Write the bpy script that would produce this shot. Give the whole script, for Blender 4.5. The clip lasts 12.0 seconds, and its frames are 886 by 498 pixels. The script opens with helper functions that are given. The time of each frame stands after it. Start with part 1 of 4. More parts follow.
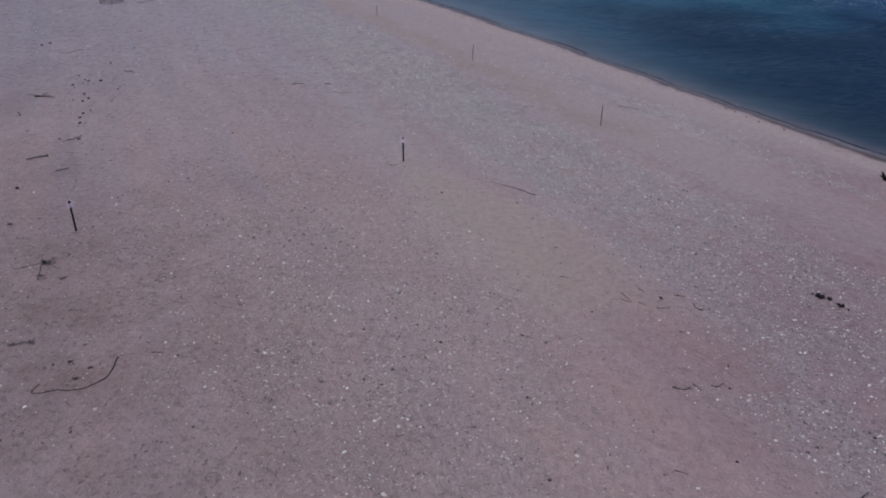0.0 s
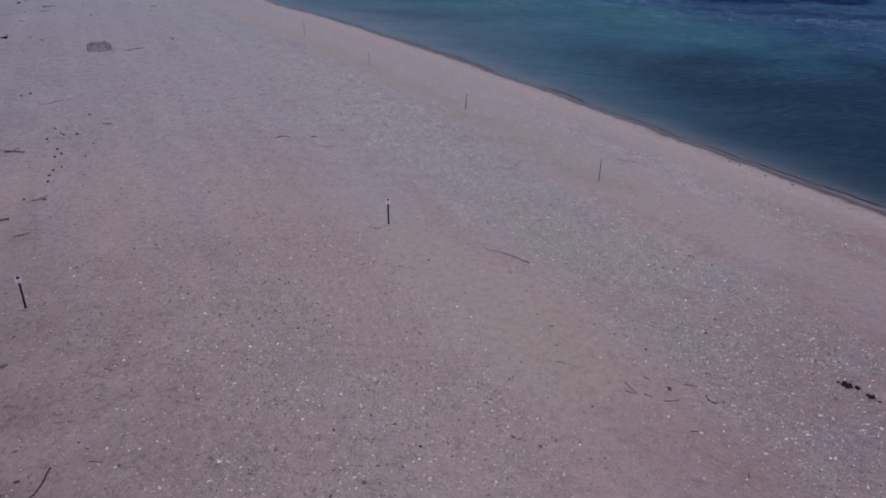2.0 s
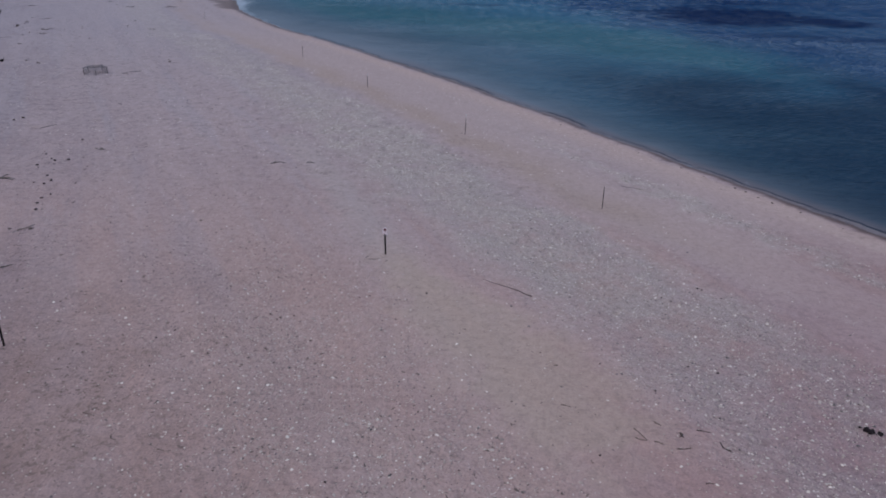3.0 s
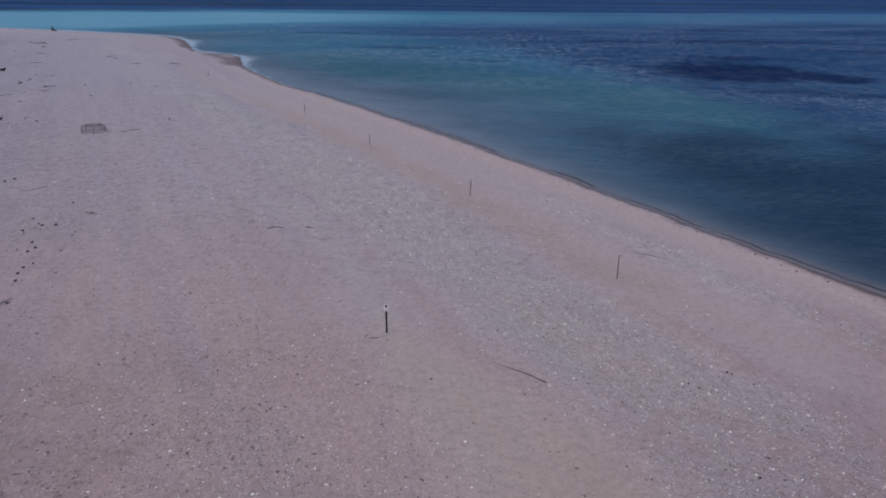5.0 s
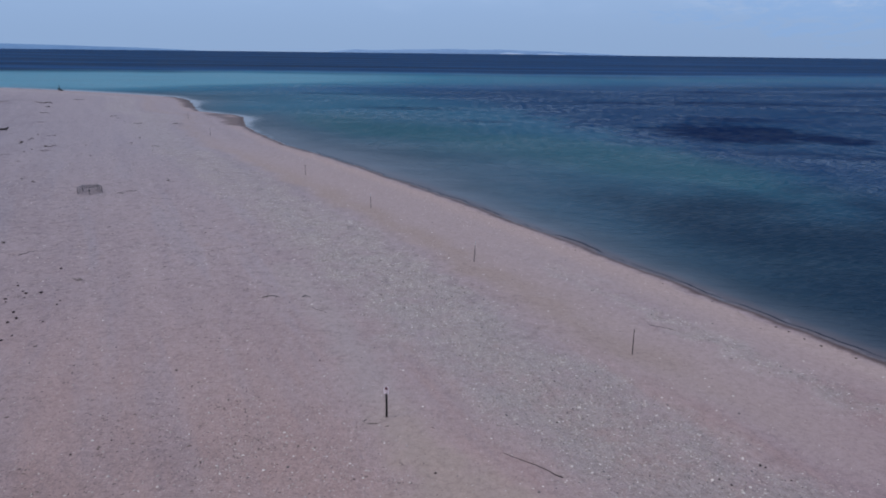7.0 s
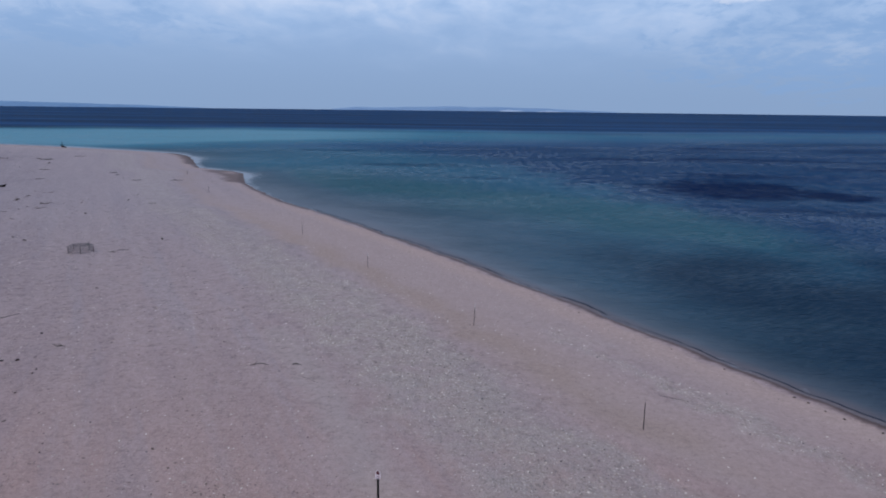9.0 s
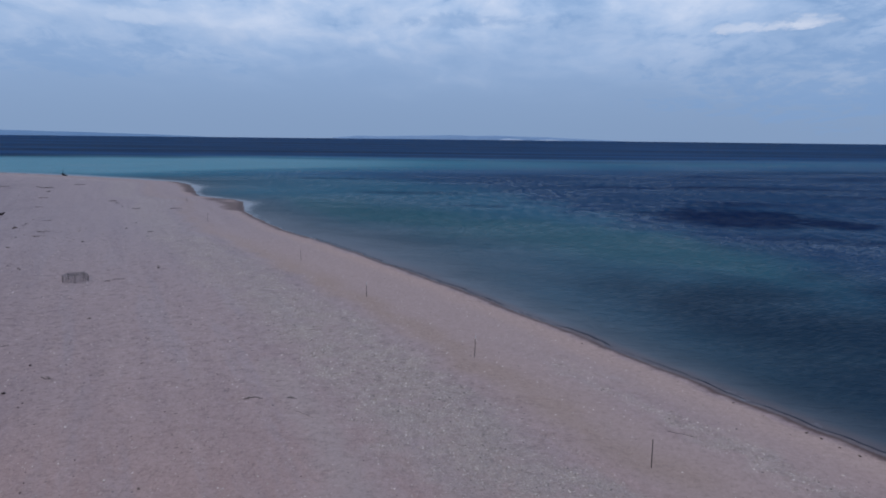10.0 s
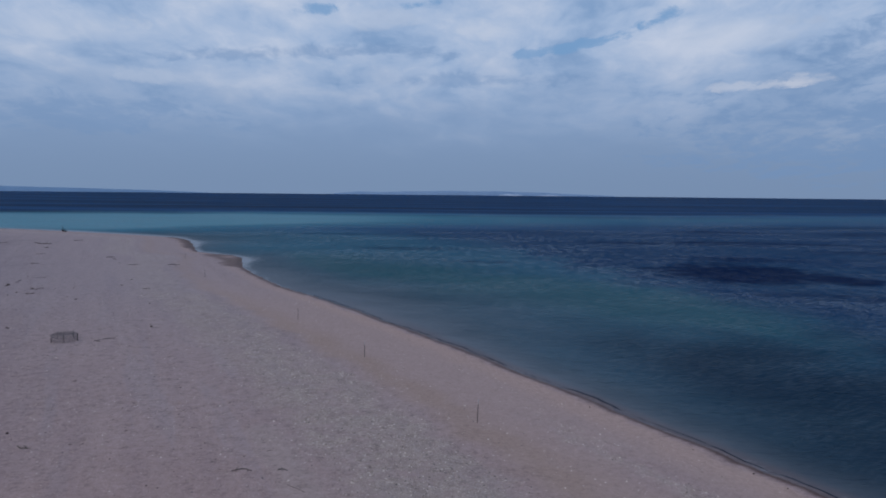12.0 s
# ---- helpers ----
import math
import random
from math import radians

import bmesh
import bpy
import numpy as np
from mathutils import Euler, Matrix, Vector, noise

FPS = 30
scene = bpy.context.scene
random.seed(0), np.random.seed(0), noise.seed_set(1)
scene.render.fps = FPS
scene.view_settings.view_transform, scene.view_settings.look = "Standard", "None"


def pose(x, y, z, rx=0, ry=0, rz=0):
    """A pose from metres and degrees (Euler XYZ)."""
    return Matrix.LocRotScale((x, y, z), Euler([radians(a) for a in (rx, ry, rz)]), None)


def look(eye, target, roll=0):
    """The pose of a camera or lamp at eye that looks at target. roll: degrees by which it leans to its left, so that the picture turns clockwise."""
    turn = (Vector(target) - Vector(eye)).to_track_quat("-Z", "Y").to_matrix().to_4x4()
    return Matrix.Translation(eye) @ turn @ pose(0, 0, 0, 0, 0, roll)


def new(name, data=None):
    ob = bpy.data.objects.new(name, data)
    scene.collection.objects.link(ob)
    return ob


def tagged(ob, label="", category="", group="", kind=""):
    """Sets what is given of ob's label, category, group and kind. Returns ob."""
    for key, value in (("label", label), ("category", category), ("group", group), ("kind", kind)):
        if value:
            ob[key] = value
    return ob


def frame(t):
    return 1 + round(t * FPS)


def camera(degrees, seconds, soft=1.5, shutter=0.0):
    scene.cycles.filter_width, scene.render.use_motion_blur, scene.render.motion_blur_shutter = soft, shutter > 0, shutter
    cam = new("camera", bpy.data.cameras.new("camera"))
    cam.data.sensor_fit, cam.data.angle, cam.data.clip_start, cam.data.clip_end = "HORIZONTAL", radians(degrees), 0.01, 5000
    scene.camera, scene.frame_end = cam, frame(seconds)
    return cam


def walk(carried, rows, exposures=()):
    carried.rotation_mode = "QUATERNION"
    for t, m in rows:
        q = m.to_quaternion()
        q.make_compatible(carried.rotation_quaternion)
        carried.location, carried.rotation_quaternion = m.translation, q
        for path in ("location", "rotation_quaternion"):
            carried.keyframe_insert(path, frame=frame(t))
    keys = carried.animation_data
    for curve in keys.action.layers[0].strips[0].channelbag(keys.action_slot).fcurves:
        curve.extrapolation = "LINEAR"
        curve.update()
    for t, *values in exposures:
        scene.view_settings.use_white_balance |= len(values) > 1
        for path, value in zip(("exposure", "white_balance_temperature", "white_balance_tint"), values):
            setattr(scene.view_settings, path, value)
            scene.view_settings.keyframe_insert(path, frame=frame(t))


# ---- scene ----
cam = camera(64.5, 12.0, soft=1.8)
PATH = [
    (0, (0.067, -5.008, 15.015), (0.012, -3.258, 14.048), 0.8),
    (0.5, (0.2, -4.207, 15.12), (0.144, -2.446, 14.174), 0.7),
    (1, (0.376, -3.418, 15.059), (0.32, -1.644, 14.137), 0.8),
    (1.5, (0.553, -2.599, 15.042), (0.495, -0.814, 14.142), 0.6),
    (2, (0.582, -1.766, 15.21), (0.524, 0.031, 14.335), 0.6),
    (2.5, (0.599, -1.047, 15.205), (0.542, 0.761, 14.352), 0.6),
    (4.3, (0.388, 1.459, 15.286), (0.326, 3.315, 14.544), 0.7),
    (4.5, (0.38, 1.774, 15.396), (0.316, 3.634, 14.664), 0.5),
    (5, (0.285, 2.425, 15.391), (0.218, 4.3, 14.697), 0.5),
    (5.5, (0.174, 3.065, 15.347), (0.107, 4.954, 14.692), 0.6),
    (6, (0.099, 3.676, 15.482), (0.031, 5.577, 14.865), 0.6),
    (6.5, (0.045, 4.24, 15.516), (-0.025, 6.153, 14.936), 0.66),
    (7, (-0.027, 4.741, 15.5), (-0.098, 6.665, 14.959), 0.67),
    (9, (0.028, 6.82, 15.604), (-0.047, 8.78, 15.213), 0.65),
    (9.5, (0.054, 7.368, 15.56), (-0.023, 9.335, 15.208), 0.63),
    (10, (0.046, 7.878, 15.52), (-0.032, 9.852, 15.207), 0.62),
    (10.5, (0.003, 8.372, 15.459), (-0.076, 10.352, 15.185), 0.6),
    (11, (-0.017, 8.907, 15.528), (-0.096, 10.891, 15.293), 0.58),
    (11.5, (-0.072, 9.332, 15.564), (-0.152, 11.321, 15.368), 0.56),
    (12, (-0.08, 9.753, 15.558), (-0.161, 11.745, 15.4), 0.55),
]
walk(cam, [(t, look(eye, target, roll)) for t, eye, target, roll in PATH], [(0, 0.2, 6500, 12), (5.5, 0.36, 6500, 12), (9.5, 0.17, 6500, 12), (12, -0.22, 6500, 12)])
# ---- world, sun, exposure ----
SUN_UP, SUN_TURN = radians(40), radians(250)
world = bpy.data.worlds.new("overcast_sky")
scene.world = world
world.use_nodes = True


class Nodes:
    """Short hand for building node trees."""

    def __init__(self, tree):
        self.tree = tree
        tree.nodes.clear()

    def add(self, kind, ins=None, **props):
        n = self.tree.nodes.new(kind)
        for k, v in props.items():
            setattr(n, k, v)
        for k, v in (ins or {}).items():
            self.feed(n.inputs[k], v)
        return n

    def feed(self, socket, v):
        if isinstance(v, bpy.types.NodeSocket):
            self.tree.links.new(v, socket)
        elif isinstance(v, bpy.types.Node):
            self.tree.links.new(v.outputs[0], socket)
        else:
            socket.default_value = v

    def math(self, op, a, b=0.0, c=0.0, clamp=False):
        return self.add("ShaderNodeMath", {0: a, 1: b, 2: c}, operation=op, use_clamp=clamp).outputs[0]

    def vmath(self, op, a, b=(0, 0, 0)):
        return self.add("ShaderNodeVectorMath", {0: a, 1: b}, operation=op).outputs[0]

    def noise(self, vector, scale, detail=4.0, rough=0.55, distort=0.0):
        return self.add("ShaderNodeTexNoise", {"Vector": vector, "Scale": scale, "Detail": detail, "Roughness": rough, "Distortion": distort})

    def ramp(self, fac, stops, ease="LINEAR"):
        n = self.add("ShaderNodeValToRGB", {0: fac})
        n.color_ramp.interpolation = ease
        e = n.color_ramp.elements
        while len(e) < len(stops):
            e.new(0.5)
        for el, (p, c) in zip(e, stops):
            el.position = p
            el.color = (*c, 1) if isinstance(c, tuple) else (c, c, c, 1)
        return n.outputs[0]

    def mix(self, fac, a, b, blend="MIX"):
        n = self.add("ShaderNodeMix", data_type="RGBA", blend_type=blend)
        for k, v in ((0, fac), (6, a), (7, b)):
            if isinstance(v, tuple) and len(v) == 3:
                v = (*v, 1)
            self.feed(n.inputs[k], v)
        return n.outputs[2]

    def span(self, v, lo, hi, a=0.0, b=1.0):
        return self.add("ShaderNodeMapRange", {0: v, 1: lo, 2: hi, 3: a, 4: b}, interpolation_type="SMOOTHSTEP").outputs[0]


def build_sky():
    n = Nodes(world.node_tree)
    way = n.add("ShaderNodeTexCoord").outputs["Generated"]
    sky = n.add("ShaderNodeTexSky", sky_type="NISHITA", sun_disc=False, sun_elevation=SUN_UP, sun_rotation=SUN_TURN,
                air_density=1.0, dust_density=1.2, ozone_density=2.5)
    clear = n.vmath("MULTIPLY", sky.outputs[0], (0.062, 0.066, 0.074))
    parts = n.add("ShaderNodeSeparateXYZ", {0: way})
    up = n.math("MAXIMUM", parts.outputs[2], 0.0)
    deep = n.math("ADD", up, 0.22)
    u, v = n.math("DIVIDE", parts.outputs[0], deep), n.math("DIVIDE", parts.outputs[1], deep)
    deck = n.add("ShaderNodeCombineXYZ", {0: u, 1: v, 2: 0.0}).outputs[0]
    warp = n.noise(deck, 2.4, 3.0)
    bent = n.vmath("ADD", deck, n.vmath("MULTIPLY", n.vmath("SUBTRACT", warp.outputs[1], (0.5, 0.5, 0.5)), (0.22, 0.22, 0)))
    lain = n.vmath("MULTIPLY", bent, (1.10, 0.74, 1.0))
    big = n.noise(lain, 1.9, 5.0, 0.5).outputs[0]
    puff = n.noise(lain, 4.3, 6.0, 0.56, 0.2).outputs[0]
    fine = n.noise(n.vmath("MULTIPLY", bent, (1.1, 0.8, 1.0)), 15.0, 5.0, 0.62).outputs[0]
    shape = n.math("ADD", n.math("ADD", n.math("MULTIPLY", big, 0.44), n.math("MULTIPLY", puff, 0.45)), n.math("MULTIPLY", fine, 0.11))
    # a thin, nearly closed deck of small clouds: bluer where it is thin, whiter where it heaps
    thin = n.mix(n.span(shape, 0.36, 0.50), (0.240, 0.392, 0.640), (0.385, 0.528, 0.760))
    cloud = n.mix(n.span(shape, 0.45, 0.65), thin, (0.600, 0.690, 0.850))
    # it dissolves into blue haze towards the horizon
    low = n.mix(n.span(up, 0.0, 0.13), (0.212, 0.316, 0.492), (0.250, 0.376, 0.592))
    above = n.mix(n.span(n.math("ADD", up, n.math("MULTIPLY", n.math("SUBTRACT", big, 0.5), 0.12)), 0.045, 0.225), low, cloud)
    above = n.mix(n.span(up, 0.35, 0.9, 0.0, 0.12), above, clear)

    bent_parts = n.add("ShaderNodeSeparateXYZ", {0: deck})
    rag = n.math("ADD", n.math("MULTIPLY", n.math("SUBTRACT", puff, 0.5), 0.6), n.math("MULTIPLY", n.math("SUBTRACT", fine, 0.5), 0.4))

    def bank(cu, cv, wide, deepness, turn, ragged=12.0):
        """A soft, ragged oval of the deck about one direction."""
        du, dv = n.math("SUBTRACT", bent_parts.outputs[0], cu), n.math("SUBTRACT", bent_parts.outputs[1], cv)
        c, s = math.cos(turn), math.sin(turn)
        a = n.math("ADD", n.math("MULTIPLY", du, c), n.math("MULTIPLY", dv, s))
        b = n.math("SUBTRACT", n.math("MULTIPLY", dv, c), n.math("MULTIPLY", du, s))
        r = n.math("ADD", n.math("POWER", n.math("DIVIDE", a, wide), 2.0), n.math("POWER", n.math("DIVIDE", b, deepness), 2.0))
        return n.span(n.math("ADD", r, n.math("MULTIPLY", rag, ragged)), -0.3, 1.7, 1.0, 0.0)

    # bluer, thinner stretches of the deck
    for cu, cv, wide, deepness, turn, much in ((1.80, 3.0, 0.85, 0.65, -0.5, 0.62), (1.28, 2.12, 0.32, 0.20, -0.9, 0.55), (-1.55, 2.75, 0.45, 0.22, 0.5, 0.40), (-0.55, 2.34, 0.42, 0.05, 0.1, 0.45), (0.05, 2.62, 0.35, 0.06, 0.0, 0.35)):
        above = n.mix(n.math("MULTIPLY", bank(cu, cv, wide, deepness, turn), much), above, (0.190, 0.325, 0.560))
    # heaped, whiter clouds
    for cu, cv, wide, deepness, turn, much in ((-1.15, 2.05, 0.22, 0.09, 0.2, 0.5), (-1.12, 2.45, 0.22, 0.06, 0.5, 0.35), (0.0, 2.21, 0.14, 0.07, 0.0, 0.6), (-0.30, 2.12, 0.20, 0.06, 0.0, 0.4), (0.75, 2.22, 0.24, 0.10, -0.6, 0.4)):
        above = n.mix(n.math("MULTIPLY", bank(cu, cv, wide, deepness, turn), much), above, (0.62, 0.70, 0.84))
    # one bright ragged cloud apart from the rest
    above = n.mix(n.math("MULTIPLY", bank(1.01, 2.55, 0.13, 0.045, -0.42, 15.0), 0.55), above, (0.63, 0.69, 0.81))
    above = n.mix(n.math("MULTIPLY", bank(1.11, 2.47, 0.08, 0.060, -0.42, 15.0), 0.50), above, (0.63, 0.69, 0.81))
    # small gaps of open blue
    for cu, cv, wide, deepness, turn, much in ((-0.455, 2.05, 0.085, 0.034, 0.1, 0.8), (-0.15, 2.04, 0.05, 0.027, -0.2, 0.8), (0.20, 2.37, 0.11, 0.030, -0.45, 0.65), (0.39, 2.27, 0.13, 0.030, -0.62, 0.8), (0.53, 2.10, 0.11, 0.028, -1.15, 0.85)):
        above = n.mix(n.math("MULTIPLY", bank(cu, cv, wide, deepness, turn, 16.0), much), above, (0.200, 0.385, 0.660))
    n.add("ShaderNodeOutputWorld", {0: n.add("ShaderNodeBackground", {0: above, 1: 1.0}).outputs[0]})


build_sky()
sun = new("sun", bpy.data.lights.new("sun", "SUN"))
sun.data.energy, sun.data.angle, sun.data.color = 1.0, radians(12), (1.0, 0.95, 0.88)
sun.matrix_world = look((0, 0, 0), (-math.sin(SUN_TURN) * math.cos(SUN_UP), -math.cos(SUN_TURN) * math.cos(SUN_UP), -math.sin(SUN_UP)))


# ---- the plan of the beach ----
SEA = -1.0
SHORE = np.array([
    (120, -125), (60, -18), (36, 22.0), (25.9, 38.1), (22.9, 42.7), (19.5, 48.4), (16.0, 54.4), (9.3, 66.2), (2.4, 77.7), (-8, 94), (-14.5, 103.6),
    (-26, 121.0), (-33.3, 130), (-37.5, 137.6), (-44.3, 149.6), (-49.4, 159), (-52.3, 166.5), (-55.8, 177.5), (-58.8, 184), (-62, 188.5), (-67.8, 192.3), (-74.2, 197),
    (-80, 208), (-86.4, 222.8), (-92.6, 237), (-97.5, 245), (-104.5, 253.8), (-110, 256.5), (-127, 266.4), (-140.5, 272.6), (-164.5, 284.5), (-196, 296), (-290, 312), (-900, 360), (-6000, 300)], float)
POLES = np.array([(9.08, 40.58), (0.46, 57.57), (-10.31, 76.54), (-21.7, 96.0), (-49.6, 137.7), (-65.9, 168.2)])


def ripple(x, y, size, seed=0.0):
    """Cheap smooth noise from -1 to 1, for arrays, from a few turned waves."""
    out, amp, total, a = 0.0, 1.0, 0.0, seed
    for k in range(5):
        a += 2.399
        f = 2 * math.pi / size * (1.0 + 0.63 * k)
        w = x * math.cos(a) + y * math.sin(a)
        q = x * math.cos(a + 1.3) + y * math.sin(a + 1.3)
        out = out + amp * np.sin(f * w + 1.7 * np.sin(f * 0.61 * q + seed + k) + 3.1 * k + seed)
        total += amp
        amp *= 0.72
    return out / total * 1.5


def inland(x, y):
    """Distance from the waterline: positive on the sand, negative over the water."""
    best = np.full(np.shape(x), 1e9)
    side = np.ones(np.shape(x))
    for (ax, ay), (bx, by) in zip(SHORE[:-1], SHORE[1:]):
        dx, dy = bx - ax, by - ay
        f = np.clip(((x - ax) * dx + (y - ay) * dy) / (dx * dx + dy * dy), 0, 1)
        ox, oy = x - ax - f * dx, y - ay - f * dy
        d = np.hypot(ox, oy)
        near = d < best
        best = np.where(near, d, best)
        side = np.where(near, np.where(dx * oy - dy * ox >= 0, 1.0, -1.0), side)
    s = best * side
    return s + np.clip(1 - np.abs(s) / 12, 0, 1) * (0.12 * ripple(x, y, 9.0, 0.7) + 0.05 * ripple(x, y, 2.1, 2.0) + 0.25 * ripple(x, y, 31.0, 1.2))


def step(v, lo, hi):
    f = np.clip((v - lo) / (hi - lo), 0, 1)
    return f * f * (3 - 2 * f)


def height(x, y, s=None):
    s = inland(x, y) if s is None else s
    land = np.interp(s, [0, 0.25, 6, 13.6, 17, 23, 60], [SEA, SEA + 0.10, -0.60, -0.30, -0.20, 0.0, 0.0])
    rough = step(s, 4, 18)
    land = land + rough * (0.045 * ripple(x, y, 11.0, 0.3) + 0.018 * ripple(x, y, 2.6, 1.1) + 0.007 * ripple(x, y, 0.83, 2.7)) + step(s, 24, 60) * 0.07 * ripple(x, y, 17.0, 4.0)
    land = land - 0.05 * np.exp(-(((x + 3.95) / 0.55) ** 2 + ((y - 31.95) / 0.5) ** 2))
    bed = SEA + np.maximum(s * 0.07, -3.5)
    return np.where(s > 0, land, bed)


def shell_cover(x, y, s=None):
    """How thickly shells lie: a dense belt behind the stakes, a bare lane, then a looser spread."""
    s = inland(x, y) if s is None else s
    w = s + 0.8 * ripple(x, y, 13.0, 5.0) + 0.4 * ripple(x, y, 4.0, 2.2)
    along = -0.47 * x + 0.88 * y
    wide = w - 0.33 * np.clip(24 - y, 0, 20)
    belt = 1.1 * step(w, 14.4, 17.4) * (1 - step(wide, 21.0, 25.6)) * (1.0 - 0.52 * step(along, 42, 95))
    loose = step(wide, 27.0, 30.0) * (1 - step(w, 36, 50)) * (0.66 - 0.54 * step(y, 19, 38))
    strand = np.exp(-((w - 7.2) / 0.9) ** 2) * 0.95 * (1 - step(along, 30, 60))
    loose = loose * (1 - 0.75 * step(-x - 0.25 * (y - 18), 6.0, 12.0))
    patchy = np.clip(0.82 + 0.36 * ripple(x, y, 7.0, 8.0) + 0.25 * ripple(x, y, 1.9, 3.0), 0.12, 1.4)
    return np.clip(((belt + loose + strand) * patchy + 0.05 * step(s, 10, 14)) * (1 - 0.9 * gully(x, y, s)), 0, 1.2)


# ---- materials ----
def material(name):
    m = bpy.data.materials.new(name)
    m.use_nodes = True
    n = Nodes(m.node_tree)
    n.out = n.add("ShaderNodeOutputMaterial")
    n.bsdf = n.add("ShaderNodeBsdfPrincipled")
    n.tree.links.new(n.bsdf.outputs[0], n.out.inputs[0])
    return m, n


def attribute(n, name):
    return n.add("ShaderNodeAttribute", attribute_name=name).outputs["Fac"]


def bump(n, height_in, strength, distance, normal=None):
    ins = {"Height": height_in, "Strength": strength, "Distance": distance}
    if normal is not None:
        ins["Normal"] = normal
    return n.add("ShaderNodeBump", ins).outputs[0]


def make_sand():
    m, n = material("sand")
    at = n.add("ShaderNodeTexCoord").outputs["Object"]
    shells, wet = attribute(n, "shells"), attribute(n, "wet")
    broad = n.noise(at, 0.11, 5.0, 0.6).outputs[0]
    mid = n.noise(at, 0.9, 5.0, 0.62).outputs[0]
    turned = n.add("ShaderNodeMapping", {"Vector": at, "Rotation": (0, 0, radians(-28))}).outputs[0]
    lane_at = n.vmath("MULTIPLY", turned, (0.30, 0.022, 0.3))
    lane = n.noise(lane_at, 1.0, 5.0, 0.6).outputs[0]
    grain = n.noise(at, 11.0, 4.0, 0.7).outputs[0]
    dust = n.noise(at, 48.0, 2.0, 0.6).outputs[0]
    base = n.ramp(broad, [(0.34, (0.360, 0.219, 0.192)), (0.50, (0.398, 0.252, 0.220)), (0.66, (0.404, 0.267, 0.240))])
    # the sand turns greyer and bluer with distance north
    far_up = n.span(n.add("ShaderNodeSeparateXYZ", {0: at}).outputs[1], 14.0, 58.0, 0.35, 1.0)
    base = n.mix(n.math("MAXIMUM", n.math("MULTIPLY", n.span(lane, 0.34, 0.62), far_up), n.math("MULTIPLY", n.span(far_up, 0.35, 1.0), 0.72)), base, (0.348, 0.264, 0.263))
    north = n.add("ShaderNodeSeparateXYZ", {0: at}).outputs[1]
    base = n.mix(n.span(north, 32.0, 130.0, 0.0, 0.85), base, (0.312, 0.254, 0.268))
    track = n.noise(n.vmath("MULTIPLY", turned, (0.50, 0.028, 0.3)), 1.0, 4.0, 0.6).outputs[0]
    base = n.mix(1.0, base, n.ramp(track, [(0.34, (0.945, 0.940, 0.955)), (0.50, 1.0), (0.66, (1.05, 1.045, 1.04))]), "MULTIPLY")
    base = n.mix(n.math("MULTIPLY", n.span(mid, 0.52, 0.74), 0.35), base, (0.265, 0.178, 0.158))
    base = n.mix(n.math("MULTIPLY", attribute(n, "umber"), n.span(mid, 0.30, 0.62, 0.45, 0.85)), base, (0.262, 0.162, 0.136))
    base = n.mix(n.math("MULTIPLY", attribute(n, "gully"), 0.75), base, n.mix(n.span(north, 29.0, 36.0), (0.356, 0.260, 0.212), (0.338, 0.260, 0.244)))
    base = n.mix(attribute(n, "fore"), base, (0.372, 0.268, 0.246))
    base = n.mix(attribute(n, "brown"), base, (0.335, 0.236, 0.203))
    base = n.mix(attribute(n, "rim"), base, (0.408, 0.286, 0.252))
    # broken shell grit whitens and greys the sand where shells lie
    belt = attribute(n, "belt")
    base = n.mix(n.math("MULTIPLY", shells, 0.60, clamp=True), base, n.mix(belt, (0.408, 0.288, 0.258), (0.432, 0.350, 0.318)))
    # duller up the beach, with some lens vignetting painted into the sand
    base = n.mix(attribute(n, "upper"), base, n.mix(1.0, base, (0.705, 0.72, 0.77), "MULTIPLY"))
    bits = n.add("ShaderNodeTexVoronoi", {"Vector": at, "Scale": 9.0, "Randomness": 1.0})
    chance = n.add("ShaderNodeSeparateColor", {0: bits.outputs["Color"]})
    spot = n.math("LESS_THAN", bits.outputs["Distance"], n.math("MULTIPLY", chance.outputs[1], 0.34))
    pale = n.math("MULTIPLY", spot, n.math("LESS_THAN", chance.outputs[0], n.math("ADD", n.math("MULTIPLY", shells, 0.42), 0.02)))
    dark = n.math("MULTIPLY", spot, n.math("GREATER_THAN", chance.outputs[0], n.math("SUBTRACT", 0.985, n.math("MULTIPLY", shells, 0.07))))
    base = n.mix(n.math("MULTIPLY", pale, 0.70), base, (0.60, 0.50, 0.44))
    base = n.mix(n.math("MULTIPLY", dark, 0.75), base, (0.09, 0.075, 0.075))
    grit = n.math("ADD", n.math("MULTIPLY", grain, 0.7), n.math("MULTIPLY", dust, 0.3))
    base = n.mix(1.0, base, n.ramp(grit, [(0.30, 0.80), (0.50, 1.0), (0.72, 1.15)]), "MULTIPLY")
    # shadows of small dents, painted as dark dashes in the sand colour
    dent_shade = n.math("MULTIPLY", n.span(n.noise(at, 4.2, 3.0, 0.62, 0.5).outputs[0], 0.46, 0.38), n.math("ADD", 0.16, n.math("MAXIMUM", n.math("MULTIPLY", attribute(n, "umber"), 0.7), n.math("MULTIPLY", shells, 0.12))))
    base = n.mix(n.math("MULTIPLY", dent_shade, n.math("SUBTRACT", 1.0, attribute(n, "fore"))), base, (0.185, 0.125, 0.110))
    clump = n.noise(at, 2.8, 4.0, 0.7).outputs[0]
    base = n.mix(1.0, base, n.ramp(clump, [(0.30, 0.84), (0.50, 1.0), (0.70, 1.10)]), "MULTIPLY")
    tuft = n.noise(n.vmath("MULTIPLY", at, (1.0, 0.8, 1.0)), 1.3, 6.0, 0.80).outputs[0]
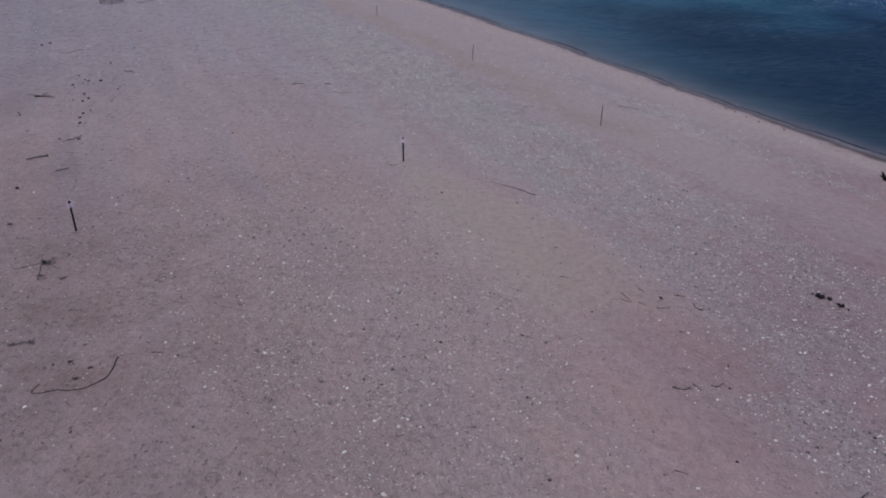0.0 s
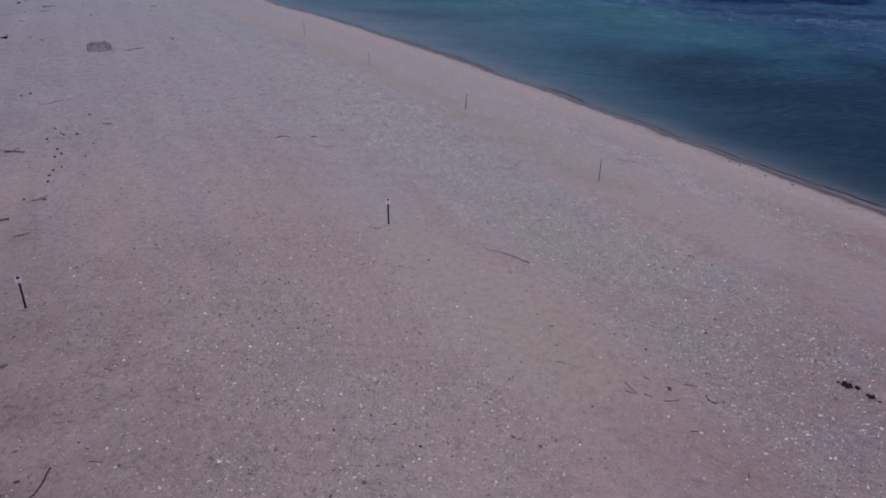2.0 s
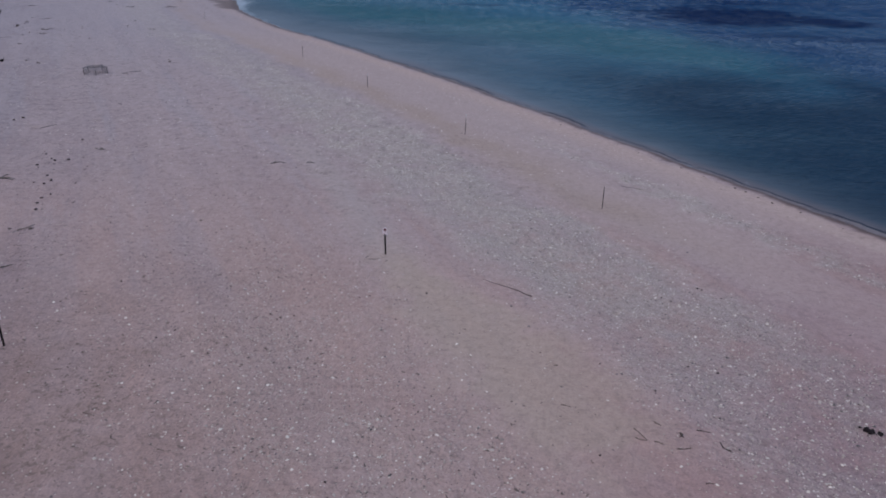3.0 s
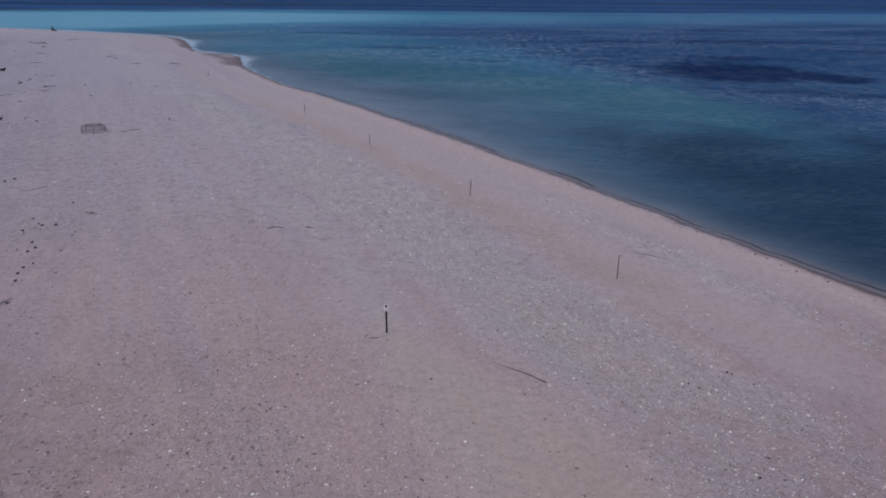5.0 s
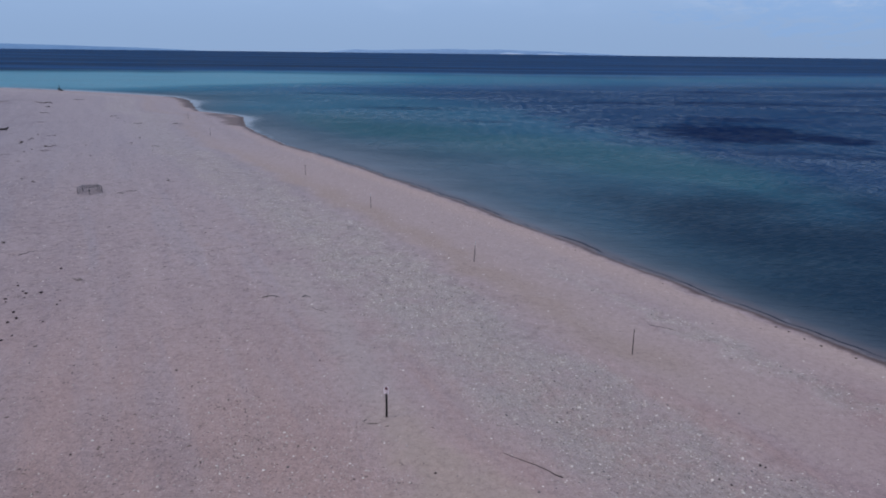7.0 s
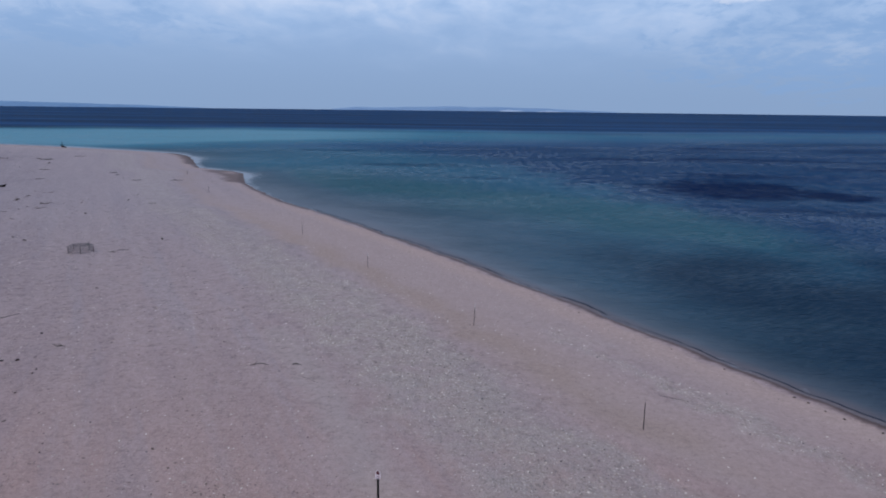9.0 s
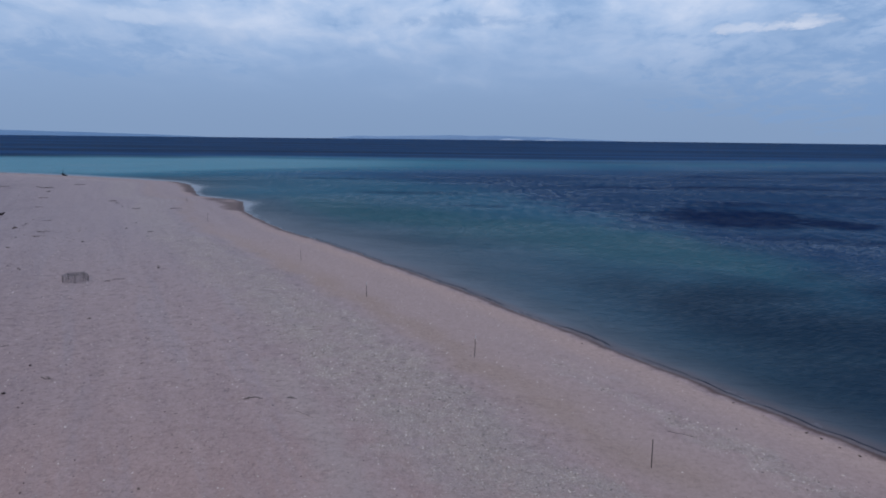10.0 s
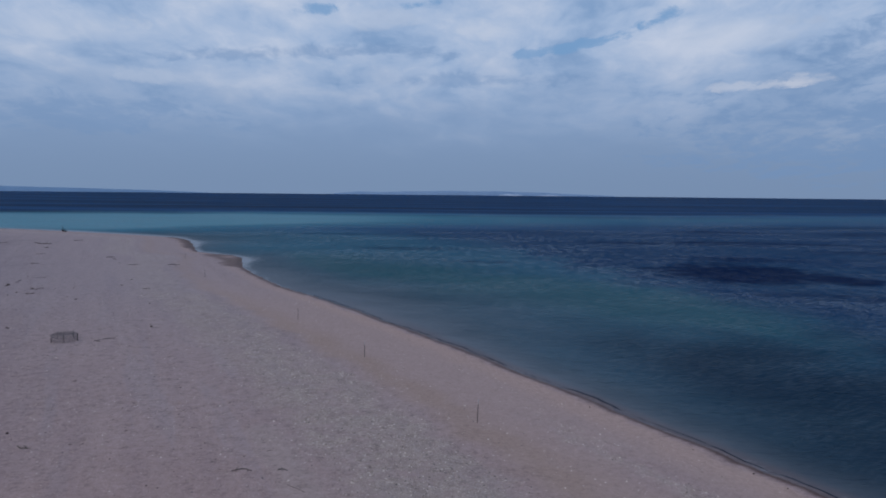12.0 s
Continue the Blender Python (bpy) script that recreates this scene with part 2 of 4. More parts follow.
    tuft = n.ramp(tuft, [(0.34, 0.66), (0.46, 0.98), (0.66, 1.12)])
    base = n.mix(n.math("MULTIPLY", n.span(north, 18.0, 60.0), n.math("SUBTRACT", 1.0, attribute(n, "fore"))), base, n.mix(1.0, base, tuft, "MULTIPLY"))
    # purplish grit, darkened further to stand in for lens vignetting
    base = n.mix(n.math("MULTIPLY", attribute(n, "mauve"), n.span(mid, 0.25, 0.6, 0.6, 1.0)), base, n.mix(1.0, base, (0.80, 0.70, 0.76), "MULTIPLY"))
    base = n.mix(wet, base, (0.092, 0.052, 0.046))
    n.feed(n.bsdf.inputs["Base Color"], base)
    n.feed(n.bsdf.inputs["Roughness"], n.math("SUBTRACT", 0.95, n.math("MULTIPLY", wet, 0.35)))
    n.feed(n.bsdf.inputs["Specular IOR Level"], 0.12)
    dry = n.math("SUBTRACT", 1.0, n.math("MAXIMUM", wet, n.math("MULTIPLY", n.math("MAXIMUM", attribute(n, "gully"), attribute(n, "fore")), 0.6)))
    b = bump(n, n.noise(at, 2.2, 6.0, 0.65).outputs[0], n.math("MULTIPLY", dry, 0.75), 0.12)
    b = bump(n, n.noise(at, 5.5, 4.0, 0.6).outputs[0], n.math("MULTIPLY", dry, n.math("ADD", 0.36, n.math("MULTIPLY", shells, 0.55))), 0.15, b)
    b = bump(n, grain, n.math("MULTIPLY", dry, 0.55), 0.035, b)
    n.feed(n.bsdf.inputs["Normal"], b)
    return m


def make_water():
    m, n = material("sea_water")
    at = n.add("ShaderNodeTexCoord").outputs["Object"]
    # the weed attribute also carries a painted cloud shadow
    depth, weed, foam = attribute(n, "depth"), attribute(n, "weed"), attribute(n, "foam")
    drift = n.noise(n.vmath("MULTIPLY", at, (0.5, 1.0, 1.0)), 0.045, 6.0, 0.62, 0.4).outputs[0]
    small = n.noise(n.vmath("MULTIPLY", at, (0.6, 1.0, 1.0)), 0.35, 5.0, 0.6).outputs[0]
    d = n.math("ADD", depth, n.math("MULTIPLY", n.math("SUBTRACT", drift, 0.5), n.math("MULTIPLY", n.math("MINIMUM", depth, 3.0), 0.55)))
    tint = n.ramp(n.math("DIVIDE", d, 8.0), [
        (0.0, (0.060, 0.060, 0.070)), (0.04, (0.048, 0.068, 0.088)), (0.09, (0.037, 0.076, 0.108)), (0.15, (0.030, 0.086, 0.132)), (0.22, (0.027, 0.095, 0.152)),
        (0.34, (0.024, 0.086, 0.158)), (0.55, (0.022, 0.076, 0.156)), (1.0, (0.007, 0.034, 0.092))])
    bar = attribute(n, "bar")
    wavy = n.math("MULTIPLY", n.math("SUBTRACT", drift, 0.5), 0.9)
    slate, teal, milk = attribute(n, "slate"), attribute(n, "teal"), attribute(n, "milk")
    tint = n.mix(n.math("MULTIPLY", attribute(n, "navy"), n.span(drift, 0.30, 0.60, 0.78, 1.0)), tint, (0.008, 0.036, 0.094))
    tint = n.mix(n.span(n.math("ADD", bar, n.math("MULTIPLY", wavy, bar)), 0.05, 1.0), tint, (0.036, 0.150, 0.215))
    tint = n.mix(n.span(bar, 0.70, 1.0), tint, (0.100, 0.235, 0.300))
    tint = n.mix(n.span(n.math("ADD", teal, n.math("MULTIPLY", wavy, teal)), 0.0, 1.3, 0.0, 0.72), tint, (0.021, 0.086, 0.103))
    # slate tones, painted darker for weaker reflection and lens vignetting
    murk = n.mix(n.span(drift, 0.36, 0.64), (0.009, 0.018, 0.038), (0.018, 0.038, 0.062))
    murk = n.mix(n.math("MULTIPLY", attribute(n, "navy"), 0.85), murk, (0.004, 0.009, 0.026))
    tint = n.mix(n.span(n.math("ADD", slate, n.math("MULTIPLY", wavy, slate)), 0.0, 1.1, 0.0, 0.88), tint, murk)
    lanes = n.noise(n.vmath("MULTIPLY", at, (0.12, 1.0, 1.0)), 0.011, 4.0, 0.6).outputs[0]
    tint = n.mix(n.span(depth, 3.2, 5.5), tint, n.mix(1.0, tint, n.ramp(lanes, [(0.36, 0.62), (0.50, 1.0), (0.64, 1.45)]), "MULTIPLY"))
    # weed beds and the painted cloud shadow share this dark tint
    weed_shade_at = n.math("ADD", weed, n.math("MULTIPLY", n.math("SUBTRACT", small, 0.5), n.math("MULTIPLY", weed, 2.0)))
    tint = n.mix(n.math("MULTIPLY", n.span(weed_shade_at, 0.2, 0.9), 0.88), tint, (0.003, 0.011, 0.045))
    # stirred sand along the edge, the brown bed under the last of the water, and foam
    tint = n.mix(n.math("MULTIPLY", milk, 0.80), tint, (0.124, 0.148, 0.182))
    near_by = n.span(n.add("ShaderNodeSeparateXYZ", {0: at}).outputs[1], 80.0, 125.0, 1.0, 0.15)
    tint = n.mix(n.math("MULTIPLY", n.span(depth, 0.0, 0.30, 0.80, 0.0), near_by), tint, (0.105, 0.080, 0.088))
    lace = n.noise(at, 0.9, 6.0, 0.72, 0.6).outputs[0]
    white = n.span(n.math("ADD", foam, n.math("MULTIPLY", n.math("SUBTRACT", lace, 0.5), 1.0)), 0.12, 0.85)
    tint = n.mix(n.math("MULTIPLY", white, 0.6), tint, (0.40, 0.43, 0.48))
    turned = n.add("ShaderNodeMapping", {"Vector": at, "Rotation": (0, 0, radians(-14)), "Scale": (0.45, 1.0, 1.0)}).outputs[0]
    swell = n.noise(turned, 0.55, 3.0, 0.5, 0.5).outputs[0]
    chop = n.noise(turned, 1.9, 4.0, 0.6, 0.3).outputs[0]
    calm = n.span(depth, 0.02, 0.7)
    b = bump(n, swell, n.math("MULTIPLY", calm, 1.0), 0.8)
    b = bump(n, chop, n.math("ADD", 0.12, n.math("MULTIPLY", calm, 0.88)), 0.32, b)
    # the sea's own colour under a thin gloss; wave slopes keep the gloss weak even far out
    body = n.add("ShaderNodeBsdfDiffuse", {"Color": tint, "Normal": b})
    gloss = n.add("ShaderNodeBsdfGlossy", {"Color": (1, 1, 1, 1), "Roughness": 0.14, "Normal": b})
    glance = n.add("ShaderNodeFresnel", {"IOR": 1.33, "Normal": b}).outputs[0]
    # glints painted into the gloss share, in long gust patches and short strokes
    gust_at = n.vmath("MULTIPLY", at, (0.5, 1.0, 1.0))
    gust = n.span(n.noise(gust_at, 0.035, 5.0, 0.6).outputs[0], 0.36, 0.64, 0.6, 1.35)
    short = n.noise(n.vmath("MULTIPLY", at, (0.7, 0.9, 1.0)), 3.4, 3.0, 0.62, 0.15).outputs[0]
    long = n.noise(n.vmath("MULTIPLY", at, (0.5, 0.17, 1.0)), 1.0, 4.0, 0.72, 0.15).outputs[0]
    far_out = n.span(n.add("ShaderNodeSeparateXYZ", {0: at}).outputs[1], 85.0, 190.0, 0.15, 0.62)
    slant_at = n.add("ShaderNodeMapping", {"Vector": at, "Rotation": (0, 0, radians(42)), "Scale": (6.0, 1.0, 1.0)}, vector_type="TEXTURE").outputs[0]
    slant = n.noise(slant_at, 3.6, 2.0, 0.55, 0.15).outputs[0]
    near = n.math("MULTIPLY", slate, n.span(n.noise(at, 0.06, 2.0).outputs[0], 0.40, 0.60))
    stroke = n.math("ADD", n.math("MULTIPLY", short, n.math("SUBTRACT", 1.0, far_out)), n.math("MULTIPLY", long, far_out))
    stroke = n.math("ADD", n.math("MULTIPLY", stroke, n.math("SUBTRACT", 1.0, n.math("MULTIPLY", near, 0.7))), n.math("MULTIPLY", slant, n.math("MULTIPLY", near, 0.7)))
    lively = n.math("MULTIPLY", n.span(depth, 0.3, 1.9), n.math("SUBTRACT", 1.0, n.math("MULTIPLY", slate, 0.35)))
    low, high = n.math("SUBTRACT", 0.8, n.math("MULTIPLY", lively, 0.80)), n.math("ADD", 1.1, n.math("MULTIPLY", n.math("MULTIPLY", lively, n.math("SUBTRACT", 1.35, far_out)), 1.15))
    stroke = n.add("ShaderNodeMapRange", {0: stroke, 1: 0.42, 2: 0.60, 3: low, 4: high}).outputs[0]
    share = n.math("MULTIPLY", n.math("MINIMUM", n.math("MULTIPLY", glance, 0.85), 0.085), n.math("MULTIPLY", gust, stroke))
    share = n.math("MULTIPLY", share, n.math("SUBTRACT", 1.0, n.math("MULTIPLY", n.span(weed_shade_at, 0.2, 0.8), 0.72)))
    share = n.math("MULTIPLY", share, n.span(depth, 4.5, 8.0, 1.0, 0.6))
    share = n.math("MULTIPLY", share, n.math("SUBTRACT", 1.0, n.math("MULTIPLY", slate, 0.68)))
    n.feed(n.out.inputs[0], n.add("ShaderNodeMixShader", {0: share, 1: body.outputs[0], 2: gloss.outputs[0]}).outputs[0])
    return m


def make_plain(name, low, high, scale, rough=0.8, relief=0.3, deep=0.01, metal=0.0, island=0.0):
    """A surface between two colours, by grain and, if asked, by loose piece."""
    m, n = material(name)
    at = n.add("ShaderNodeTexCoord").outputs["Object"]
    a = n.noise(at, scale, 5.0, 0.62).outputs[0]
    b = n.noise(at, scale * 6, 4.0, 0.6).outputs[0]
    f = n.math("ADD", n.math("MULTIPLY", a, 0.6), n.math("MULTIPLY", b, 0.4))
    f = n.span(f, 0.32, 0.68)
    if island:
        rnd = n.add("ShaderNodeNewGeometry").outputs["Random Per Island"]
        f = n.math("ADD", n.math("MULTIPLY", f, 1 - island), n.math("MULTIPLY", rnd, island))
    n.feed(n.bsdf.inputs["Base Color"], n.mix(f, low, high))
    n.feed(n.bsdf.inputs["Roughness"], rough)
    n.feed(n.bsdf.inputs["Metallic"], metal)
    n.feed(n.bsdf.inputs["Specular IOR Level"], 0.12)
    n.feed(n.bsdf.inputs["Normal"], bump(n, b, relief, deep))
    return m


def make_shell():
    m, n = material("shell")
    rnd = n.add("ShaderNodeNewGeometry").outputs["Random Per Island"]
    one = n.add("ShaderNodeObjectInfo").outputs["Random"]
    f = n.math("FRACT", n.math("ADD", rnd, one))
    col = n.ramp(f, [(0.0, (0.05, 0.043, 0.045)), (0.085, (0.125, 0.088, 0.080)), (0.14, (0.33, 0.240, 0.204)), (0.54, (0.42, 0.330, 0.285)),
                     (0.80, (0.56, 0.450, 0.385)), (1.0, (0.80, 0.665, 0.575))])
    at = n.add("ShaderNodeTexCoord").outputs["Object"]
    rib = n.noise(at, 60.0, 3.0).outputs[0]
    n.feed(n.bsdf.inputs["Base Color"], n.mix(1.0, col, n.ramp(rib, [(0.3, 0.8), (0.7, 1.1)]), "MULTIPLY"))
    n.feed(n.bsdf.inputs["Roughness"], 0.6)
    return m


SAND, WATER, SHELL = make_sand(), make_water(), make_shell()
PALE_SHELL = make_plain("bleached_shell", (0.42, 0.325, 0.275), (0.74, 0.60, 0.52), 30.0, 0.6, 0.3, 0.003)
STEEL = make_plain("weathered_steel", (0.012, 0.012, 0.013), (0.035, 0.030, 0.028), 14.0, 0.7, 0.3, 0.002, 0.3)
BOARD = make_plain("white_board", (0.72, 0.58, 0.59), (0.84, 0.70, 0.71), 9.0, 0.5, 0.05, 0.001)
EMBLEM = make_plain("dark_red_print", (0.10, 0.025, 0.035), (0.16, 0.05, 0.06), 20.0, 0.5, 0.05, 0.001)
STAKE = make_plain("dark_stake_wood", (0.014, 0.011, 0.012), (0.042, 0.034, 0.032), 16.0, 0.85, 0.5, 0.004)
TIP = make_plain("pale_stake_paint", (0.40, 0.38, 0.37), (0.55, 0.52, 0.50), 12.0, 0.7, 0.2, 0.002)
WIRE = make_plain("grey_netting", (0.13, 0.115, 0.120), (0.21, 0.19, 0.195), 20.0, 0.6, 0.1, 0.001, 0.4)
DRIFT = make_plain("driftwood", (0.055, 0.045, 0.042), (0.170, 0.140, 0.125), 5.0, 0.9, 0.7, 0.02)
DARK_DRIFT = make_plain("dark_driftwood", (0.009, 0.006, 0.008), (0.036, 0.026, 0.026), 5.0, 0.9, 0.7, 0.02)
WRACK = make_plain("dry_seaweed", (0.030, 0.022, 0.020), (0.110, 0.080, 0.070), 9.0, 0.9, 0.6, 0.01, island=0.5)
TWIG = make_plain("brown_twig", (0.050, 0.036, 0.032), (0.130, 0.098, 0.086), 12.0, 0.9, 0.4, 0.004)
FOAM = make_plain("sea_foam", (0.14, 0.16, 0.19), (0.32, 0.34, 0.38), 1.4, 0.7, 0.3, 0.02)
FILM = make_plain("water_film", (0.110, 0.086, 0.092), (0.165, 0.135, 0.142), 0.5, 0.8, 0.1, 0.01)
# dark colour stands in for the wave face reflecting less sky
WAVE = make_plain("dim_wave_face", (0.020, 0.022, 0.036), (0.044, 0.046, 0.062), 0.6, 0.8, 0.3, 0.02)
STEM = make_plain("dry_stems", (0.085, 0.064, 0.056), (0.190, 0.150, 0.132), 12.0, 0.9, 0.3, 0.004)
STONE = make_plain("dark_stone", (0.020, 0.011, 0.013), (0.060, 0.038, 0.040), 8.0, 0.8, 0.5, 0.01)
# distance haze is mixed into the base colours of these three
HILL = make_plain("hazed_hillside", (0.150, 0.250, 0.395), (0.180, 0.285, 0.43), 0.004, 1.0, 0.0, 0.1)
ISLAND = make_plain("hazed_island", (0.200, 0.300, 0.455), (0.235, 0.340, 0.49), 0.004, 1.0, 0.0, 0.1)
CLIFF = make_plain("hazed_chalk_cliff", (0.34, 0.43, 0.57), (0.46, 0.54, 0.66), 0.01, 1.0, 0.0, 0.1)


# ---- building helpers ----
def part(name, bm, mat, parent=None, label="", smooth=True):
    me = bpy.data.meshes.new(name)
    bm.to_mesh(me)
    bm.free()
    me.materials.append(mat)
    for p in me.polygons:
        p.use_smooth = smooth
    ob = new(name, me)
    ob.parent = parent
    if label:
        tagged(ob, label)
    return ob


def tube(bm, points, radii, sides=7, wobble=0.0):
    """A closed, tapering tube along points; wobble makes its skin uneven."""
    points = [Vector(p) for p in points]
    rings = []
    for k, p in enumerate(points):
        ahead = (points[min(k + 1, len(points) - 1)] - points[max(k - 1, 0)]).normalized()
        a = ahead.cross(Vector((0, 0, 1)) if abs(ahead.z) < 0.9 else Vector((1, 0, 0))).normalized()
        b = ahead.cross(a)
        r = radii[k] if isinstance(radii, (list, tuple)) else radii
        ring = []
        for j in range(sides):
            t = 2 * math.pi * j / sides
            q = r * (1 + wobble * random.uniform(-1, 1))
            ring.append(bm.verts.new(p + a * (q * math.cos(t)) + b * (q * math.sin(t))))
        rings.append(ring)
    for r0, r1 in zip(rings[:-1], rings[1:]):
        for j in range(sides):
            bm.faces.new((r0[j], r0[(j + 1) % sides], r1[(j + 1) % sides], r1[j]))
    bm.faces.new(rings[0][::-1])
    bm.faces.new(rings[-1])


def box(bm, cx, cy, cz, sx, sy, sz, bevel=0.0):
    made = bmesh.ops.create_cube(bm, size=1.0, matrix=Matrix.Translation((cx, cy, cz)) @ Matrix.Diagonal((sx, sy, sz, 1)))
    if bevel:
        edges = list({e for v in made["verts"] for e in v.link_edges})
        bmesh.ops.bevel(bm, geom=edges, offset=bevel, segments=2, affect="EDGES")


def lump(bm, at, size, flat=0.6, rough=0.25):
    """An uneven pebble or clod."""
    made = bmesh.ops.create_icosphere(bm, subdivisions=2, radius=1.0)
    turn = Matrix.Rotation(random.uniform(0, 6.3), 3, "Z")
    seed = Vector((random.uniform(0, 50), random.uniform(0, 50), 0))
    for v in made["verts"]:
        k = 1 + rough * noise.noise(v.co * 1.3 + seed)
        c = v.co * k
        v.co = turn @ Vector((c.x * size, c.y * size * 0.72, c.z * size * flat)) + Vector(at)


def ground_z(x, y):
    return float(height(np.array([x], float), np.array([y], float))[0])


def thing(name, x, y, label, category, turn=0.0, group="", sink=0.0):
    ob = new(name)
    ob.matrix_basis = pose(x, y, ground_z(x, y) - sink, 0, 0, turn)
    ob.empty_display_size = 0.2
    return tagged(ob, label, category, group)


# ---- the ground and the sea ----
CENTRE = (0.0, -10.0)
front = np.radians(np.arange(-46, 46.01, 0.23))
rest = np.radians(np.arange(49, 314, 3.0))
ANGLES = np.concatenate([front, rest])
RINGS = np.concatenate([np.geomspace(3, 12, 16), np.geomspace(12.2, 330, 640), np.geomspace(336, 4950, 110)])
COARSE = np.concatenate([np.geomspace(3, 20, 16), np.geomspace(20.4, 330, 330), np.geomspace(336, 4950, 110)])


def disc(name, shape, attributes, mat, rings):
    """A round sheet, finer near its middle and ahead of it, whose heights come from shape()."""
    a, r = np.meshgrid(ANGLES, rings)
    x = np.concatenate([[CENTRE[0]], (CENTRE[0] + r * np.sin(a)).ravel()])
    y = np.concatenate([[CENTRE[1]], (CENTRE[1] + r * np.cos(a)).ravel()])
    s = inland(x, y)
    z = shape(x, y, s)
    na, nr = len(ANGLES), len(rings)
    i, j = np.meshgrid(np.arange(nr - 1), np.arange(na), indexing="ij")
    k = (j + 1) % na
    quads = np.stack([1 + i * na + j, 1 + i * na + k, 1 + (i + 1) * na + k, 1 + (i + 1) * na + j], -1).reshape(-1, 4)
    hub = [(0, 1 + (q + 1) % na, 1 + q) for q in range(na)]
    me = bpy.data.meshes.new(name)
    me.from_pydata(np.stack([x, y, z], 1).tolist(), [], quads.tolist() + hub)
    for key, f in attributes.items():
        layer = me.attributes.new(key, "FLOAT", "POINT")
        layer.data.foreach_set("value", np.asarray(f(x, y, s), np.float32))
    me.materials.append(mat)
    me.polygons.foreach_set("use_smooth", [True] * len(me.polygons))
    me.update()
    return new(name, me)


def along_path(x, y, path):
    """Distance in plan from a broken line."""
    best = np.full(np.shape(x), 1e9)
    for (ax, ay), (bx, by) in zip(path[:-1], path[1:]):
        f = np.clip(((x - ax) * (bx - ax) + (y - ay) * (by - ay)) / ((bx - ax) ** 2 + (by - ay) ** 2), 0, 1)
        best = np.minimum(best, np.hypot(x - ax - f * (bx - ax), y - ay - f * (by - ay)))
    return best


def wetness(x, y, s):
    """The dark wet edge, the washed hollow behind the first point and the cut bank round the second."""
    rag = ripple(x, y, 7.0, 1.0)
    pool = 1 - step(along_path(x, y, [(-52, 163), (-55.5, 172), (-60, 179), (-66, 187.0)]) + 0.8 * rag, 1.6, 4.2)
    bank = 1 - step(along_path(x, y, [(-80.5, 209.5), (-86.5, 223), (-93, 237), (-98, 245), (-105, 253.5)]) + 0.7 * rag, 1.6, 3.8)
    bare = np.exp(-(((x + 60.5) / 2.2) ** 2 + ((y - 182) / 3.0) ** 2))
    edge = 1 - step(s + 0.15 * ripple(x, y, 3.0, 1.0), np.interp(y, [30, 55], [0.55, 0.25]), np.where(y > 120, 1.6, np.interp(y, [30, 55], [1.2, 0.75])))
    return np.clip(edge + np.clip(0.80 * pool - 0.55 * bare, 0, 1) + 0.95 * bank, 0, 1)


def foreshore(x, y, s):
    """The clean, washed strip of sand above the waterline."""
    w = s + 0.8 * ripple(x, y, 8.0, 2.4)
    near = 1 - step(-0.47 * x + 0.88 * y, 30, 60)
    return (1 - 0.65 * step(y, 90, 150)) * np.clip(0.85 * step(w, 0.8, 1.6) * (1 - step(w, 12.5, 15.0)) - 0.85 * near * np.exp(-((w - 7.0) / 1.5) ** 2), 0, 1)


def brown_lane(x, y, s):
    """A smooth browner lane that runs past the stakes."""
    w = s + 0.7 * ripple(x, y, 16.0, 2.9)
    return np.clip(np.exp(-((w - 12.4) / 1.9) ** 2) * step(-0.47 * x + 0.88 * y, 18, 34) * (1 - 0.7 * step(y, 70, 130)) * (0.85 + 0.3 * ripple(x, y, 9.0, 0.2)), 0, 0.9)


def pale_rim(x, y, s):
    """The dry, warm crest just above the wet edge."""
    w = s + 0.4 * ripple(x, y, 9.0, 5.2)
    return (1 - 0.5 * step(y, 90, 150)) * np.clip(0.8 * step(w, 0.7, 1.3) * (1 - step(w, 2.2, 5.0)), 0, 1)


def mauve(x, y, s):
    """Darker, purplish grit under the thick shells at the near end of the belt, deepened for lens vignetting."""
    return np.clip(1.1 * np.exp(-(((x - 16) / 9) ** 2 + ((y - 16) / 12) ** 2)) + 0.45 * np.exp(-(((x - 24) / 6) ** 2 + ((y - 33) / 10) ** 2)) * (s > 3), 0, 1)


def grey_belt(x, y, s):
    """1 on the greyer belt of shells, 0 on the warm sand inland of it."""
    return 1 - step(s + 0.8 * ripple(x, y, 13.0, 5.0) - 0.33 * np.clip(24 - y, 0, 20), 23.0, 28.0)


def upper_beach(x, y, s):
    """Duller sand far up the beach; part of the darkening is lens vignetting."""
    return np.clip(step(s + 4 * ripple(x, y, 33.0, 0.8), 30, 66) * (0.8 + 0.3 * ripple(x, y, 12.0, 1.8)), 0, 1)


def umber(x, y, s):
    """A darker, churned stretch of brown sand on the upper beach."""
    a = np.exp(-(((x + 16) / 9) ** 2 + ((y - 15) / 11) ** 2)) + 0.35 * np.exp(-(((x + 4) / 7) ** 2 + ((y - 8) / 5) ** 2))
    return np.clip(a * (0.75 + 0.35 * ripple(x, y, 5.0, 3.3)), 0, 1)


GULLY = [(-13.5, 54), (-9.6, 46.6), (-7.4, 42), (-5.4, 37.5), (-4.5, 35.4), (-3.0, 32.2), (-0.6, 28.2), (2.2, 23.8), (4.6, 19.5)]


